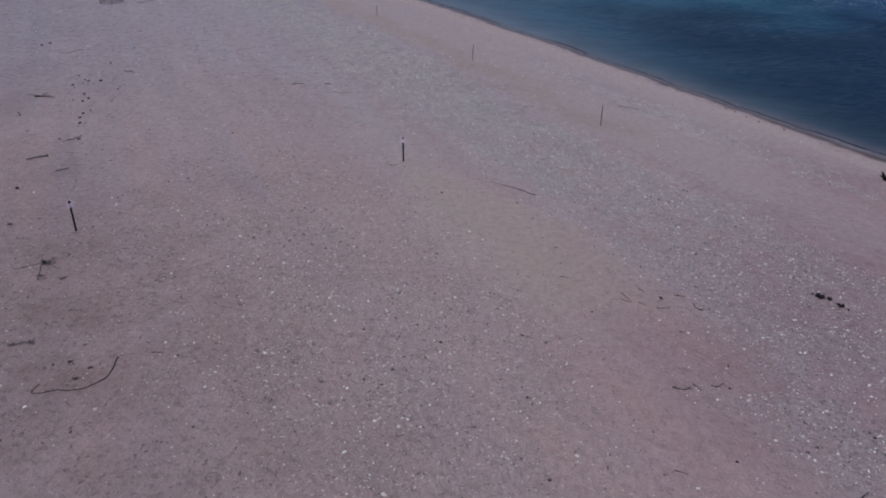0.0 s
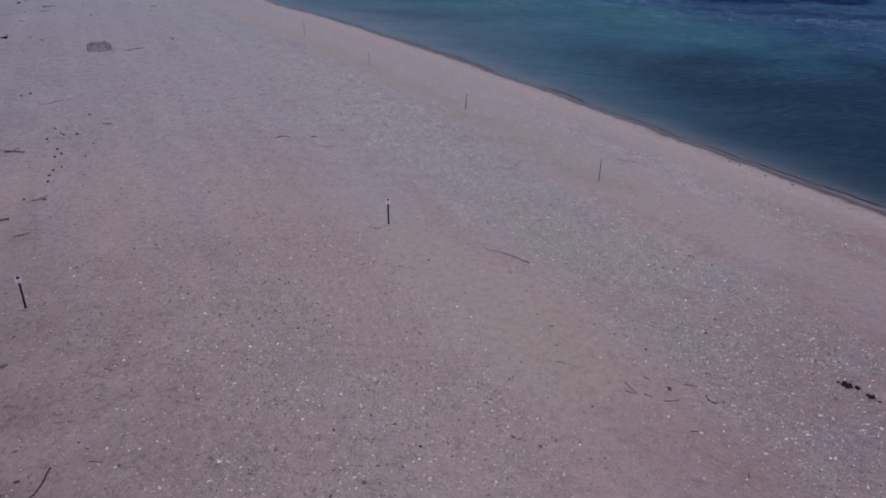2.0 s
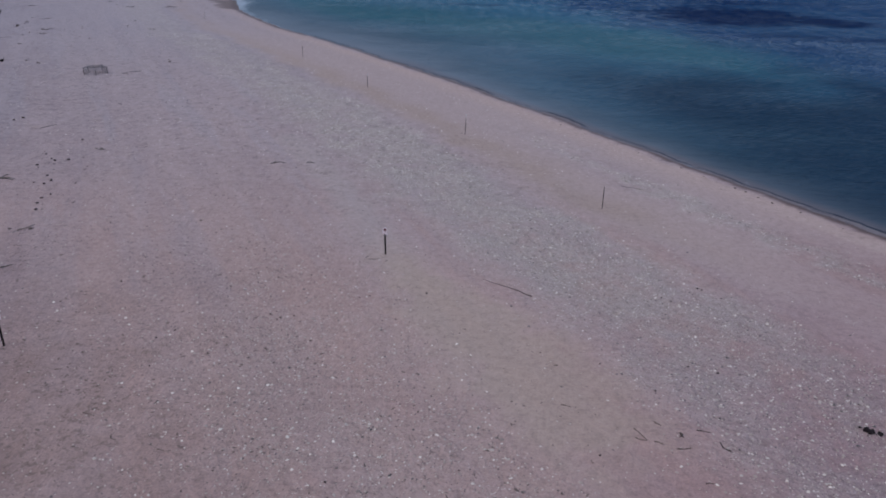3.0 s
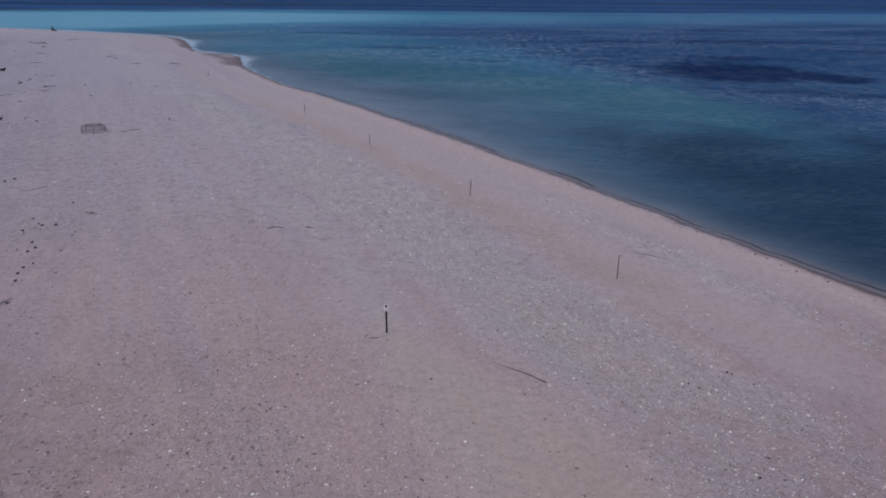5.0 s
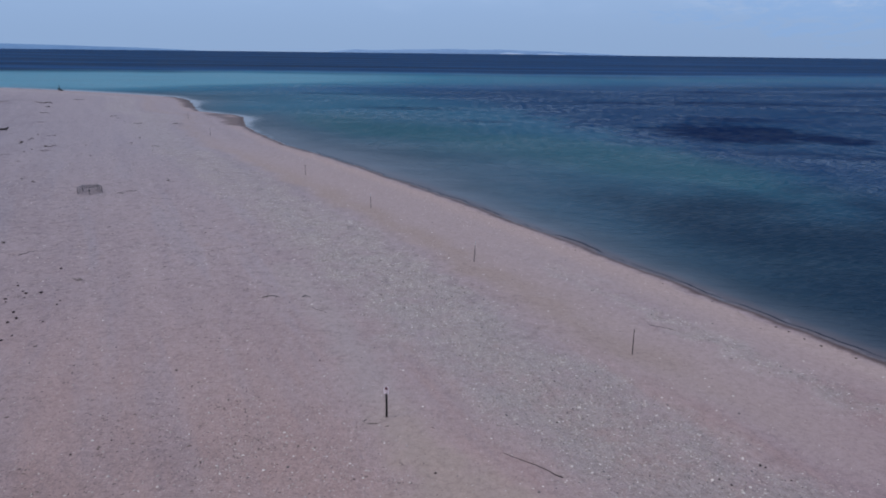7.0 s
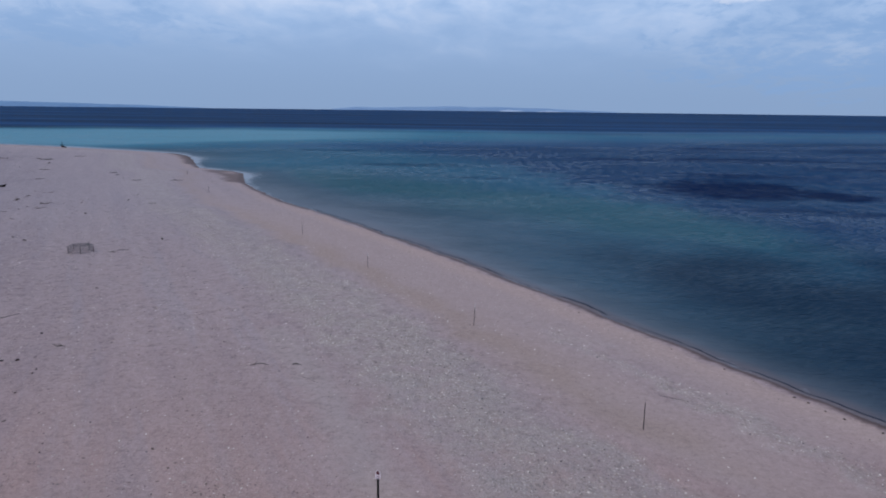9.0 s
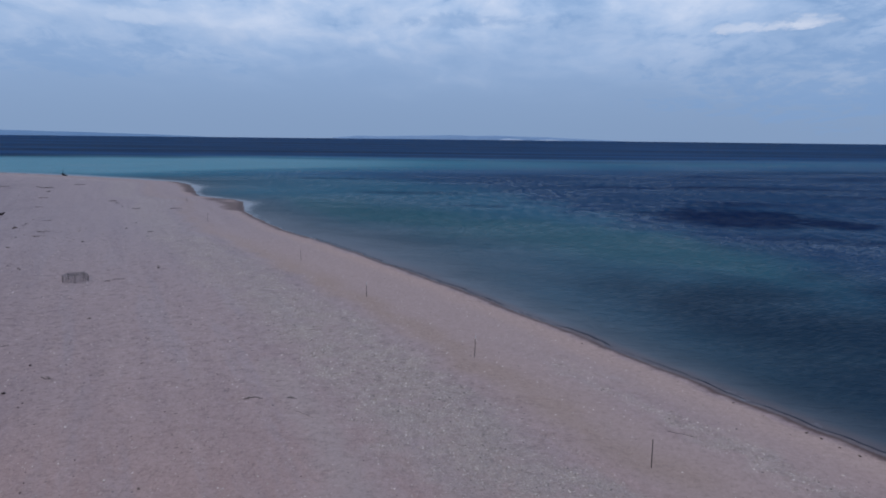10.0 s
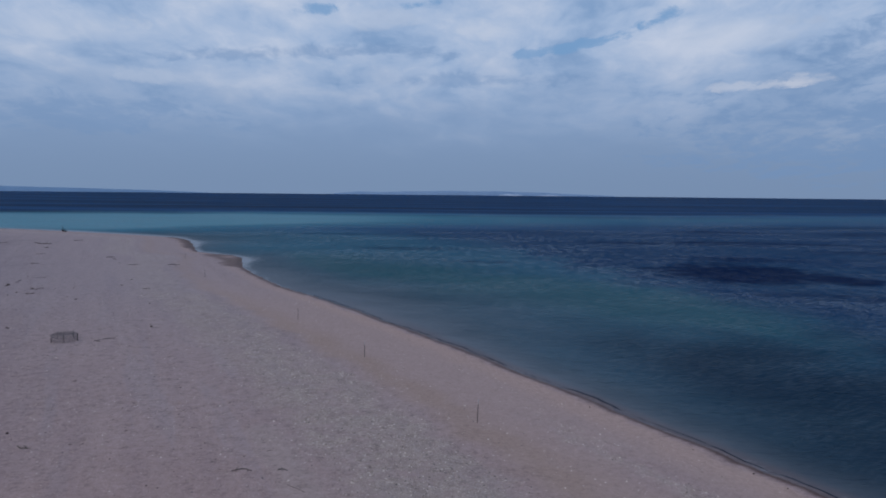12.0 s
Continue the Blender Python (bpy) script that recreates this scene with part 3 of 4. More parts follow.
def gully(x, y, s):
    """A shallow, smooth runnel of paler grey sand that leads down to the sign."""
    best = np.full(x.shape, 1e9)
    for (ax, ay), (bx, by) in zip(GULLY[:-1], GULLY[1:]):
        f = np.clip(((x - ax) * (bx - ax) + (y - ay) * (by - ay)) / ((bx - ax) ** 2 + (by - ay) ** 2), 0, 1)
        best = np.minimum(best, np.hypot(x - ax - f * (bx - ax), y - ay - f * (by - ay)))
    wide = 1.0 + 1.5 * step(-y, -31, -24)
    return 1 - step(best / wide + 0.35 * ripple(x, y, 3.5, 1.9), 0.35, 1.8)


def sand_bar(x, y):
    """Where the far sand bar lies: a long pale band, widest and brightest to the west, with a sharp edge on the deep."""
    line = y - 0.37 * x + 9 * ripple(x, y, 190.0, 0.4)
    edge = 565 + 110 * step(-x, -180, 250)
    shoal = 0.36 * np.exp(-(((x + 62) / 55) ** 2 + ((y - 215) / 70) ** 2))
    bright = 1 - 0.58 * step(x, -150, 130) - 0.20 * step(x, 130, 420)
    west = step(-x, 60, 190)
    return line - edge, np.clip(step(line, 320 - 90 * west, 440 - 30 * west) * (1 - step(line, edge - 130, edge + 50)) * bright + shoal, 0, 1)


def sea_depth(x, y, s):
    out = np.maximum(-s, 0) * (1 + 0.6 * (1 - step(y, 50, 105)) * step(-s, 3, 9)) / (1 + 1.6 * step(y, 75, 120) * (1 - step(y, 260, 330)))
    d = np.interp(out, [0, 0.8, 3.0, 7, 14, 25, 45, 80, 140], [0, 0.08, 0.42, 0.85, 1.25, 1.8, 2.6, 3.9, 4.3])
    # a sand bar far out, then the drop to deep water
    past, bar = sand_bar(x, y)
    d = d * (1 - bar) + 1.9 * bar
    return d + step(past, -150, 110) * 6.0


def sea_weed_shade(x, y, s):
    def oval(cx, cy, w, h, turn=0.0, crisp=1.3):
        c, q = math.cos(turn), math.sin(turn)
        a, b = (x - cx) * c + (y - cy) * q, (y - cy) * c - (x - cx) * q
        return np.exp(-((a / w) ** 2 + (b / h) ** 2) ** crisp)
    # the first two ovals are a cloud's shadow, painted into the weed mask
    big = np.maximum(oval(59, 162, 19, 23, -0.5, 1.5), oval(73, 152, 10, 10, -0.4, 1.5)) + 0.32 * oval(64, 128, 20, 7)
    far = 0.45 * oval(-50, 287, 40, 12) + 0.5 * oval(2, 181, 13, 6, 0.0) + 0.5 * oval(-18, 219, 24, 9) + 0.42 * oval(150, 230, 60, 20) + 0.45 * oval(85, 255, 45, 14) + 0.42 * oval(150, 330, 110, 18) + 0.35 * oval(75, 196, 24, 10)
    streaks = 0.30 * np.clip(ripple(x * 0.35, y, 46.0, 6.0), 0, 1) * step(-s, 35, 90) * (1 - step(y, 420, 520))
    return np.clip(big + far + streaks, 0, 1)


def across(x, y):
    """Distance out along the slant on which the shallows change colour."""
    return 0.676 * x + 0.737 * y + 4.0 * ripple(x, y, 37.0, 2.0)


def sea_slate(x, y, s):
    """The dull, dark water off the near shore; weaker reflection and lens vignetting are in its colour."""
    return np.clip((1 - step(across(x, y) - 0.5 * np.clip(x - 20, -10, 28), 68, 98)) * step(x + 0.25 * (y - 80), 2, 24), 0, 1)


def sea_teal(x, y, s):
    """The green tongue of clear shallow water over pale sand."""
    c = across(x, y)
    return np.clip(np.exp(-((c - 105) / 19) ** 2) * (1 - 0.9 * step(x, 32, 58)) * step(-s, 6, 16) * step(x, -75, -30), 0, 1)


def sea_milk(x, y, s):
    """Sand stirred up along the edge, which thins out over a few metres."""
    reach = np.interp(y, [20, 50, 75, 95, 120, 190, 300], [1.4, 2.0, 4.0, 7.5, 10.5, 9.0, 9.0]) * (1 + 0.35 * ripple(x, y, 23.0, 4.4))
    return np.exp(-(np.maximum(-s, 0) / reach) ** 1.2) * np.interp(y, [20, 45, 70, 125, 175], [0.25, 0.45, 1.0, 1.0, 0.5])


def sea_navy(x, y, s):
    """The bluer water of the open side, away from the green shallows."""
    return np.clip(np.maximum(step(across(x, y) + 0.55 * (x - 20), 132, 215), step(x + 0.25 * (y - 90) + 5 * ripple(x, y, 23.0, 3.0), 34, 56)) * (1 - step(y - 0.37 * x, 300, 380)), 0, 1)


def sea_foam(x, y, s):
    edge = np.exp(-((s + 0.5) / np.interp(y, [110, 160], [0.5, 1.5])) ** 2) * (0.20 + 0.16 * ripple(x, y, 12.0, 3.0) + 0.40 * step(y, 130, 180))
    cape = np.exp(-(((x + 54) / 6) ** 2 + ((y - 178) / 13) ** 2)) + 0.7 * np.exp(-(((x + 70) / 8) ** 2 + ((y - 196) / 8) ** 2)) + 1.1 * np.exp(-(((x + 88) / 9) ** 2 + ((y - 232) / 18) ** 2)) + 0.6 * np.exp(-(((x + 150) / 70) ** 2 + ((y - 284) / 25) ** 2))
    surf = 0.5 * step(-x, 92, 110) * np.exp(-((s + 3.0) / 4.5) ** 2)
    return np.clip(edge + surf + cape * np.exp(-((s + 1.5) / 4.5) ** 2) * 0.48, 0, 1)


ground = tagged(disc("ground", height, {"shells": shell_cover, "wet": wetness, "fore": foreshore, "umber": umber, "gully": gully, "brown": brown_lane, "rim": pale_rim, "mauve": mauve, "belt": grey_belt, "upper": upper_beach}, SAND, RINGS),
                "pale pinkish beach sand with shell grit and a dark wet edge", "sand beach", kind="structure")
water = tagged(disc("water", lambda x, y, s: SEA + 5.0 * step(np.hypot(x, y), 1500, 4900), {"depth": lambda x, y, s: sea_depth(x, y, s), "weed": sea_weed_shade, "slate": sea_slate, "teal": sea_teal, "milk": sea_milk, "navy": sea_navy, "bar": lambda x, y, s: sand_bar(x, y)[1] * step(-s, np.where(x < -55, 0.0, 2.0), np.where(x < -55, 4.0, 14.0)), "foam": sea_foam}, WATER, COARSE),
               "rippled turquoise and navy sea with dark weed beds and a painted cloud shadow", "sea", kind="structure")


def edge_strip(name, y0, y1, wide, label, mat, off=0.0, steady=0.55, high=0.03, step_m=0.6, vary=0.75):
    """A narrow strip that follows the waterline between two distances: foam, a film of water or the back of a low wave."""
    pts = []
    for (ax, ay), (bx, by) in zip(SHORE[:-1], SHORE[1:]):
        n = max(2, int(math.hypot(bx - ax, by - ay) / step_m))
        pts += [(ax + (bx - ax) * k / n, ay + (by - ay) * k / n) for k in range(n) if y0 < ay + (by - ay) * k / n < y1 and -260 < ax < 60]
    p = np.array(pts)
    t = np.gradient(p, axis=0)
    t /= np.linalg.norm(t, axis=1)[:, None]
    sea = np.stack([t[:, 1], -t[:, 0]], 1)
    q = p.copy()
    for _ in range(4):
        q = q + sea * inland(q[:, 0], q[:, 1])[:, None]
    here = np.clip(steady + vary * ripple(q[:, 0], q[:, 1], 13.0, 2.0) + 0.35 * ripple(q[:, 0], q[:, 1], 2.9, 5.0), 0.0, 1.6)
    here = here * np.clip((np.arange(len(q)) / 8.0), 0, 1) * np.clip((len(q) - np.arange(len(q))) / 8.0, 0, 1)
    cape = 1 + 0.3 * np.exp(-(((q[:, 0] + 55) / 8) ** 2 + ((q[:, 1] - 178) / 12) ** 2)) + 0.3 * np.exp(-(((q[:, 0] + 87) / 8) ** 2 + ((q[:, 1] - 232) / 16) ** 2))
    sway = off * (1 + 0.25 * ripple(q[:, 0], q[:, 1], 21.0, 3.3))
    bm = bmesh.new()
    rows = []
    for k in range(len(q)):
        w = wide * here[k] * cape[k]
        d0 = sway[k] + 0.02
        rows.append([bm.verts.new((q[k, 0] + sea[k, 0] * d, q[k, 1] + sea[k, 1] * d, SEA + z)) for d, z in ((d0, 0.006), (d0 + 0.5 * w, 0.006 + high * min(1.0, here[k])), (d0 + w + 0.01, 0.006))])
    for a, b in zip(rows[:-1], rows[1:]):
        if (a[1].co - b[1].co).length < 6:
            for j in range(2):
                bm.faces.new((a[j], a[j + 1], b[j + 1], b[j]))
    bmesh.ops.recalc_face_normals(bm, faces=bm.faces)
    return tagged(part(name, bm, mat), label, "sea edge", kind="structure")


edge_strip("water_foam", 118, 330, 0.22, "thin white foam where small waves meet the sand", FOAM)
edge_strip("water_film", 26, 112, 0.50, "thin pale film of water sliding back off the sand", FILM, 0.0, 0.9, 0.010, 0.5)
edge_strip("water_wavelet", 30, 122, 0.36, "low wave along the edge, its dim reflection painted dark", WAVE, 0.58, 0.55, 0.05, 0.5, 0.5)


# ---- the far coast ----
def ridge(name, x0, x1, y, tops, label, mat=HILL, deep=60.0):
    """A long low hill: tops are heights at even steps along it."""
    bm = bmesh.new()
    steps = 80
    rows = []
    for k in range(steps + 1):
        f = k / steps
        h = float(np.interp(f * (len(tops) - 1), range(len(tops)), tops)) + 1.2 * noise.noise(Vector((f * 30, y, 0)))
        x = x0 + (x1 - x0) * f
        rows.append([bm.verts.new((x, y - deep * 0.5, SEA)), bm.verts.new((x, y - deep * 0.15, SEA + 5 + max(h, 0.2) * 0.8)),
                     bm.verts.new((x, y + deep * 0.15, SEA + 5 + max(h, 0.2))), bm.verts.new((x, y + deep * 0.5, SEA - 2))])
    for a, b in zip(rows[:-1], rows[1:]):
        for j in range(3):
            bm.faces.new((a[j], b[j], b[j + 1], a[j + 1]))
    for end in (rows[0][::-1], rows[-1]):
        bm.faces.new(end)
    return tagged(part(name, bm, mat), label, "coast", kind="structure")


# no air haze here: the coast's blue comes from its painted materials
ridge("backdrop_west", -3900, -1740, 4700, (52, 46, 40, 34, 29, 26, 20, 16, 9, 0), "low hills across the sea, tinted haze blue")
ridge("backdrop_island", -930, 960, 4740, (6, 20, 17, 22, 25, 30, 26, 29, 24, 22, 15, 10, 3), "long low island on the horizon, tinted haze blue", ISLAND)
ridge("backdrop_cliff", 180, 330, 4690, (4, 10, 12, 8, 9, 4), "pale chalk cliff on the distant island, tinted with haze", CLIFF, 20)
ridge("backdrop_cliff_east", 420, 600, 4690, (2, 6, 8, 5, 1), "pale chalk cliff on the distant island, tinted with haze", CLIFF, 20)


# ---- signs and stakes ----
def sign_post(x, y, label, turn=0.0, lean=(0.0, 0.0), tall=1.30, w=0.150):
    post = thing("warning_sign", x, y, label, "sign", turn, "warning signs on the beach")
    post.matrix_basis = post.matrix_basis @ pose(0, 0, 0, lean[0], lean[1], 0)
    bm = bmesh.new()
    # a steel channel: a web and two flanges, standing in the sand
    box(bm, 0, 0.016, tall * 0.42 - 0.08, 0.074, 0.012, tall * 0.84 + 0.16, 0.002)
    for side in (-1, 1):
        box(bm, side * 0.037, 0.001, tall * 0.42 - 0.08, 0.010, 0.040, tall * 0.84 + 0.16, 0.002)
    part("post", bm, STEEL, post, "dark steel channel post")
    bm = bmesh.new()
    lo, hi = tall - 0.37, tall - 0.02
    rim = [(-w, lo + 0.03), (-w + 0.03, lo), (w - 0.03, lo), (w, lo + 0.03), (w, hi - 0.09), (0.06, hi), (-0.06, hi), (-w, hi - 0.09)]
    faces = [[bm.verts.new((px, d, pz)) for px, pz in rim] for d in (-0.024, -0.014)]
    bm.faces.new(faces[0])
    bm.faces.new(faces[1][::-1])
    for k in range(len(rim)):
        q = (k + 1) % len(rim)
        bm.faces.new((faces[0][k], faces[1][k], faces[1][q], faces[0][q]))
    bmesh.ops.recalc_face_normals(bm, faces=bm.faces)
    board = part("sign_board", bm, BOARD, post, "white sign board with clipped corners", smooth=False)
    bm = bmesh.new()
    blob = [(w * 0.58 * math.cos(a) * (1.25 if math.sin(a) < 0 else 0.9), 0.075 * math.sin(a)) for a in (2 * math.pi * k / 14 for k in range(14))]
    lay = [[bm.verts.new((px, d, hi - 0.085 + pz)) for px, pz in blob] for d in (-0.029, -0.0245)]
    bm.faces.new(lay[0])
    for k in range(14):
        q = (k + 1) % 14
        bm.faces.new((lay[0][k], lay[1][k], lay[1][q], lay[0][q]))
    bmesh.ops.recalc_face_normals(bm, faces=bm.faces)
    part("emblem", bm, EMBLEM, board, "dark red printed emblem", smooth=False)
    for k in range(2):
        bm = bmesh.new()
        box(bm, 0, -0.026, lo + 0.045 + 0.07 * k, w * (1.3 - 0.3 * k), 0.003, 0.014)
        part("print_line", bm, EMBLEM, board, "faded line of print", smooth=False)
    for z in (lo + 0.02, hi - 0.02):
        bm = bmesh.new()
        bmesh.ops.create_cone(bm, cap_ends=True, segments=6, radius1=0.011, radius2=0.008, depth=0.012, matrix=Matrix.Translation((0, -0.03, z)) @ Matrix.Rotation(radians(90), 4, "X"))
        part("bolt", bm, STEEL, board, "dark bolt head")
    return post


sign_post(-17.54, 22.76, "white warning sign on a dark steel post in open sand", 36, (0, 1), tall=1.56, w=0.125)
sign_post(-3.43, 32.30, "white warning sign on a dark steel post beside a scoured hollow", -4, tall=1.50, w=0.110)


def beach_stake(x, y, lean, tall, pale):
    stake = thing("marker_stake", x, y, "thin dark wooden stake " + ("with a pale tip " if pale else "") + "standing upright in sand", "stake", random.uniform(0, 360), "row of stakes along the shore")
    stake.matrix_basis = Matrix.Translation(stake.matrix_basis.translation) @ pose(0, 0, 0, lean[0], lean[1], 0)
    n, top = 9, tall * (0.78 if pale else 1.0)
    bend = [0.012 * math.sin(2.0 * k / n + x) for k in range(n + 1)]
    bm = bmesh.new()
    tube(bm, [(bend[k], bend[k] * 0.5, -0.2 + (top + 0.2) * k / n) for k in range(n + 1)], [0.027 - 0.006 * k / n for k in range(n + 1)], 8, 0.08)
    part("shaft", bm, STAKE, stake)
    if pale:
        bm = bmesh.new()
        tube(bm, [(bend[n], bend[n] * 0.5, top), (bend[n], bend[n] * 0.5, tall - 0.03), (bend[n], bend[n] * 0.5, tall)], [0.020, 0.018, 0.010], 8, 0.05)
        part("tip", bm, TIP, stake, "pale weathered tip")
    return stake


for (px, py), lean, tall, pale in zip(POLES, ((0, 0.5), (0, 2.5), (0, 0), (0, 0), (0, 1), (0, 0)), (1.48, 1.72, 1.55, 1.45, 1.5, 1.5), (0, 1, 1, 0, 0, 0)):
    beach_stake(px, py, lean, tall, pale)


# ---- the wire pen ----
def wire_pen(cx, cy):
    """Five thin posts with fine netting between them and over the top."""
    pen = thing("wire_pen", cx, cy, "low five-sided pen of grey netting on thin dark posts", "fence pen", 0)
    ring = [(1.27 * math.cos(a), 1.27 * math.sin(a)) for a in (radians(d) for d in (-63, 9, 81, 153, 225))]
    tall = 0.74
    for px, py in ring:
        bm = bmesh.new()
        tube(bm, [(px, py, -0.25), (px * 1.01, py * 1.01, tall * 0.6), (px, py, tall + 0.05)], [0.030, 0.028, 0.024], 8, 0.05)
        part("post", bm, STAKE, pen)

    def strand(bm, a, b, thick):
        tube(bm, [Vector(a), Vector(b)], thick, 3)

    for k in range(5):
        (ax, ay), (bx, by) = ring[k], ring[(k + 1) % 5]
        bm = bmesh.new()
        long = math.hypot(bx - ax, by - ay)
        for j in range(13):
            z = 0.02 + j * tall / 12.2
            strand(bm, (ax, ay, z), (bx, by, z), 0.0042)
        m = round(long / 0.062)
        for j in range(1, m):
            f = j / m
            strand(bm, (ax + (bx - ax) * f, ay + (by - ay) * f, 0.0), (ax + (bx - ax) * f, ay + (by - ay) * f, tall), 0.0040)
        part("net_panel", bm, WIRE, pen, smooth=False)
    bm = bmesh.new()
    sides = [(Vector(ring[k]), Vector(ring[(k + 1) % 5])) for k in range(5)]

    def span_at(axis, at):
        """Where the line at that place crosses the ring."""
        hits = [a.lerp(b, (at - a[axis]) / (b[axis] - a[axis])) for a, b in sides if (a[axis] - at) * (b[axis] - at) < 0]
        return hits if len(hits) == 2 else None

    def sag(p):
        return tall + 0.02 - 0.10 * max(0.0, 1 - p.length / 1.1)

    for axis in (0, 1):
        for j in range(-17, 18):
            ends = span_at(axis, j * 0.085 + 0.003)
            if ends:
                pts = [ends[0].lerp(ends[1], f / 4) for f in range(5)]
                tube(bm, [(p.x, p.y, sag(p) + 0.006 * axis) for p in pts], 0.0042, 3)
    part("top_net", bm, WIRE, pen, "sagging net over the pen", smooth=False)
    return pen


wire_pen(-42.0, 79.75)


# ---- wood, reeds and weed cast up on the sand ----
def lying(points, r0, r1, sides=7, wobble=0.15, lift=0.6, steps=3):
    """A tube that follows the sand through the given plan points; returned about its first point."""
    path = [Vector((x, y)) for x, y in points]
    full = []
    for a, b in zip(path[:-1], path[1:]):
        full += [a.lerp(b, k / steps) for k in range(steps)]
    full.append(path[-1])
    n = len(full)
    out, rad = [], []
    for k, p in enumerate(full):
        f = k / (n - 1)
        r = r0 + (r1 - r0) * f
        rad.append(r)
        out.append((p.x, p.y, ground_z(p.x, p.y) + r * lift))
    return out, rad


def stick(name, points, r0, r1, label, category, mat=TWIG, twigs=0, group=""):
    out, rad = lying(points, r0 * 0.75, r1 * 0.75)
    base = Vector(out[len(out) // 2])
    root = new(name)
    root.matrix_basis = Matrix.Translation(base)
    tagged(root, label, category, group)
    bm = bmesh.new()
    tube(bm, [Vector(p) - base for p in out], rad, 7, 0.14)
    part("stem", bm, mat, root)
    for k in range(twigs):
        p = Vector(out[random.randrange(1, len(out) - 1)]) - base
        a = random.uniform(0, 6.28)
        far = random.uniform(6, 14) * max(r0, 0.02)
        bm = bmesh.new()
        tube(bm, [p, p + Vector((math.cos(a) * far * 0.5, math.sin(a) * far * 0.5, far * 0.10)), p + Vector((math.cos(a) * far, math.sin(a) * far, far * random.uniform(0.0, 0.10)))],
             [r0 * 0.5, r0 * 0.35, r0 * 0.12], 6, 0.12)
        part("branch", bm, mat, root)
    return root


# the long bent reed and the pale pole
stick("bent_reed", [(-11.59, 13.77), (-11.50, 13.25), (-11.51, 12.74), (-11.69, 12.46), (-12.02, 12.15), (-12.42, 12.05), (-12.80, 12.05), (-13.25, 11.92), (-13.54, 11.89), (-13.62, 12.02), (-13.58, 12.20), (-13.52, 12.32)],
      0.023, 0.016, "long dark bent reed lying curled on sand", "reed", DARK_DRIFT)
stick("fallen_branch", [(1.55, 29.80), (2.09, 29.45), (2.65, 29.05), (3.19, 28.70), (3.50, 28.40), (3.76, 28.27)], 0.012, 0.030, "long thin dark branch lying across bare sand", "branch", DARK_DRIFT, 1)

# driftwood: plan ends, thickness and side branches
LOGS = [
    ((-24.66, 31.12), (-24.1, 31.55), (-23.72, 31.80), 0.05, 0.09, 2), ((-30.6, 42.75), (-30.1, 42.9), (-29.3, 42.9), 0.12, 0.03, 2),
    ((-22.15, 29.55), (-21.9, 29.8), (-21.65, 30.0), 0.05, 0.03, 1), ((-13.3, 47.25), (-12.75, 47.5), (-12.2, 47.4), 0.05, 0.04, 2),
    ((-10.75, 47.6), (-10.45, 47.6), (-10.2, 47.55), 0.05, 0.03, 1), ((-34.7, 55.4), (-34.3, 56.0), (-34.0, 56.8), 0.045, 0.03, 1),
    ((-23.9, 34.3), (-23.6, 34.7), (-23.4, 35.1), 0.05, 0.03, 1), ((-38.5, 80.7), (-38.0, 80.95), (-37.4, 81.1), 0.06, 0.04, 1),
    ((-38.9, 79.7), (-38.5, 79.65), (-38.1, 79.5), 0.07, 0.05, 0), ((-27.4, 50.1), (-27.0, 50.0), (-26.5, 49.97), 0.07, 0.02, 0)]
for a, b, c, r0, r1, twigs in LOGS:
    b = (b[0] + random.uniform(-0.1, 0.1), b[1] + random.uniform(-0.25, 0.25))
    stick("driftwood_stick", [a, b, c], r0 * 0.75, r1 * 0.75, "short dark driftwood stick half sunk in sand", "driftwood", DRIFT, twigs + 2, "driftwood along the beach")

FAR_LOGS = [
    ((-64.9, 156.4), (-63.9, 157.3), (-62.9, 158.3), 0.16, 0.10, 1), ((-128.1, 210.3), (-124, 206.5), (-120.4, 206.2), 0.30, 0.10, 3),
    ((-105.2, 174.7), (-104, 174.7), (-102.9, 175.0), 0.16, 0.10, 1), ((-92.7, 153.3), (-91.9, 153.5), (-91.1, 153.5), 0.15, 0.10, 1),
    ((-77.2, 129.9), (-76.4, 130.1), (-75.6, 130.6), 0.06, 0.16, 2),
    ((-68.7, 115.6), (-68.3, 115.7), (-67.8, 115.9), 0.18, 0.12, 1), ((-66.5, 111.3), (-66.1, 111.4), (-65.7, 111.6), 0.16, 0.10, 0),
    ((-69.6, 105.7), (-69, 106.4), (-68.5, 107.2), 0.08, 0.05, 0), ((-84.6, 168.6), (-84, 169.4), (-83.6, 170.2), 0.18, 0.10, 2),
    ((-72.0, 153.8), (-71.2, 154), (-70.4, 154.2), 0.15, 0.08, 1), ((-52.3, 118.4), (-51.7, 118.5), (-51.0, 118.2), 0.10, 0.06, 2),
    ((-122.2, 220.2), (-121, 221), (-119.6, 221.9), 0.18, 0.10, 3), ((-138.6, 208.4), (-137, 208.5), (-135.6, 208.6), 0.22, 0.14, 1)]
for a, b, c, r0, r1, twigs in FAR_LOGS:
    b = (b[0] + random.uniform(-0.3, 0.3), b[1] + random.uniform(-1.0, 1.0))
    stick("driftwood_log", [a, b, c], r0 * 0.5, r1 * 0.45, "weathered brown driftwood log lying on sand", "driftwood", TWIG, twigs + 2, "driftwood logs on the far beach")


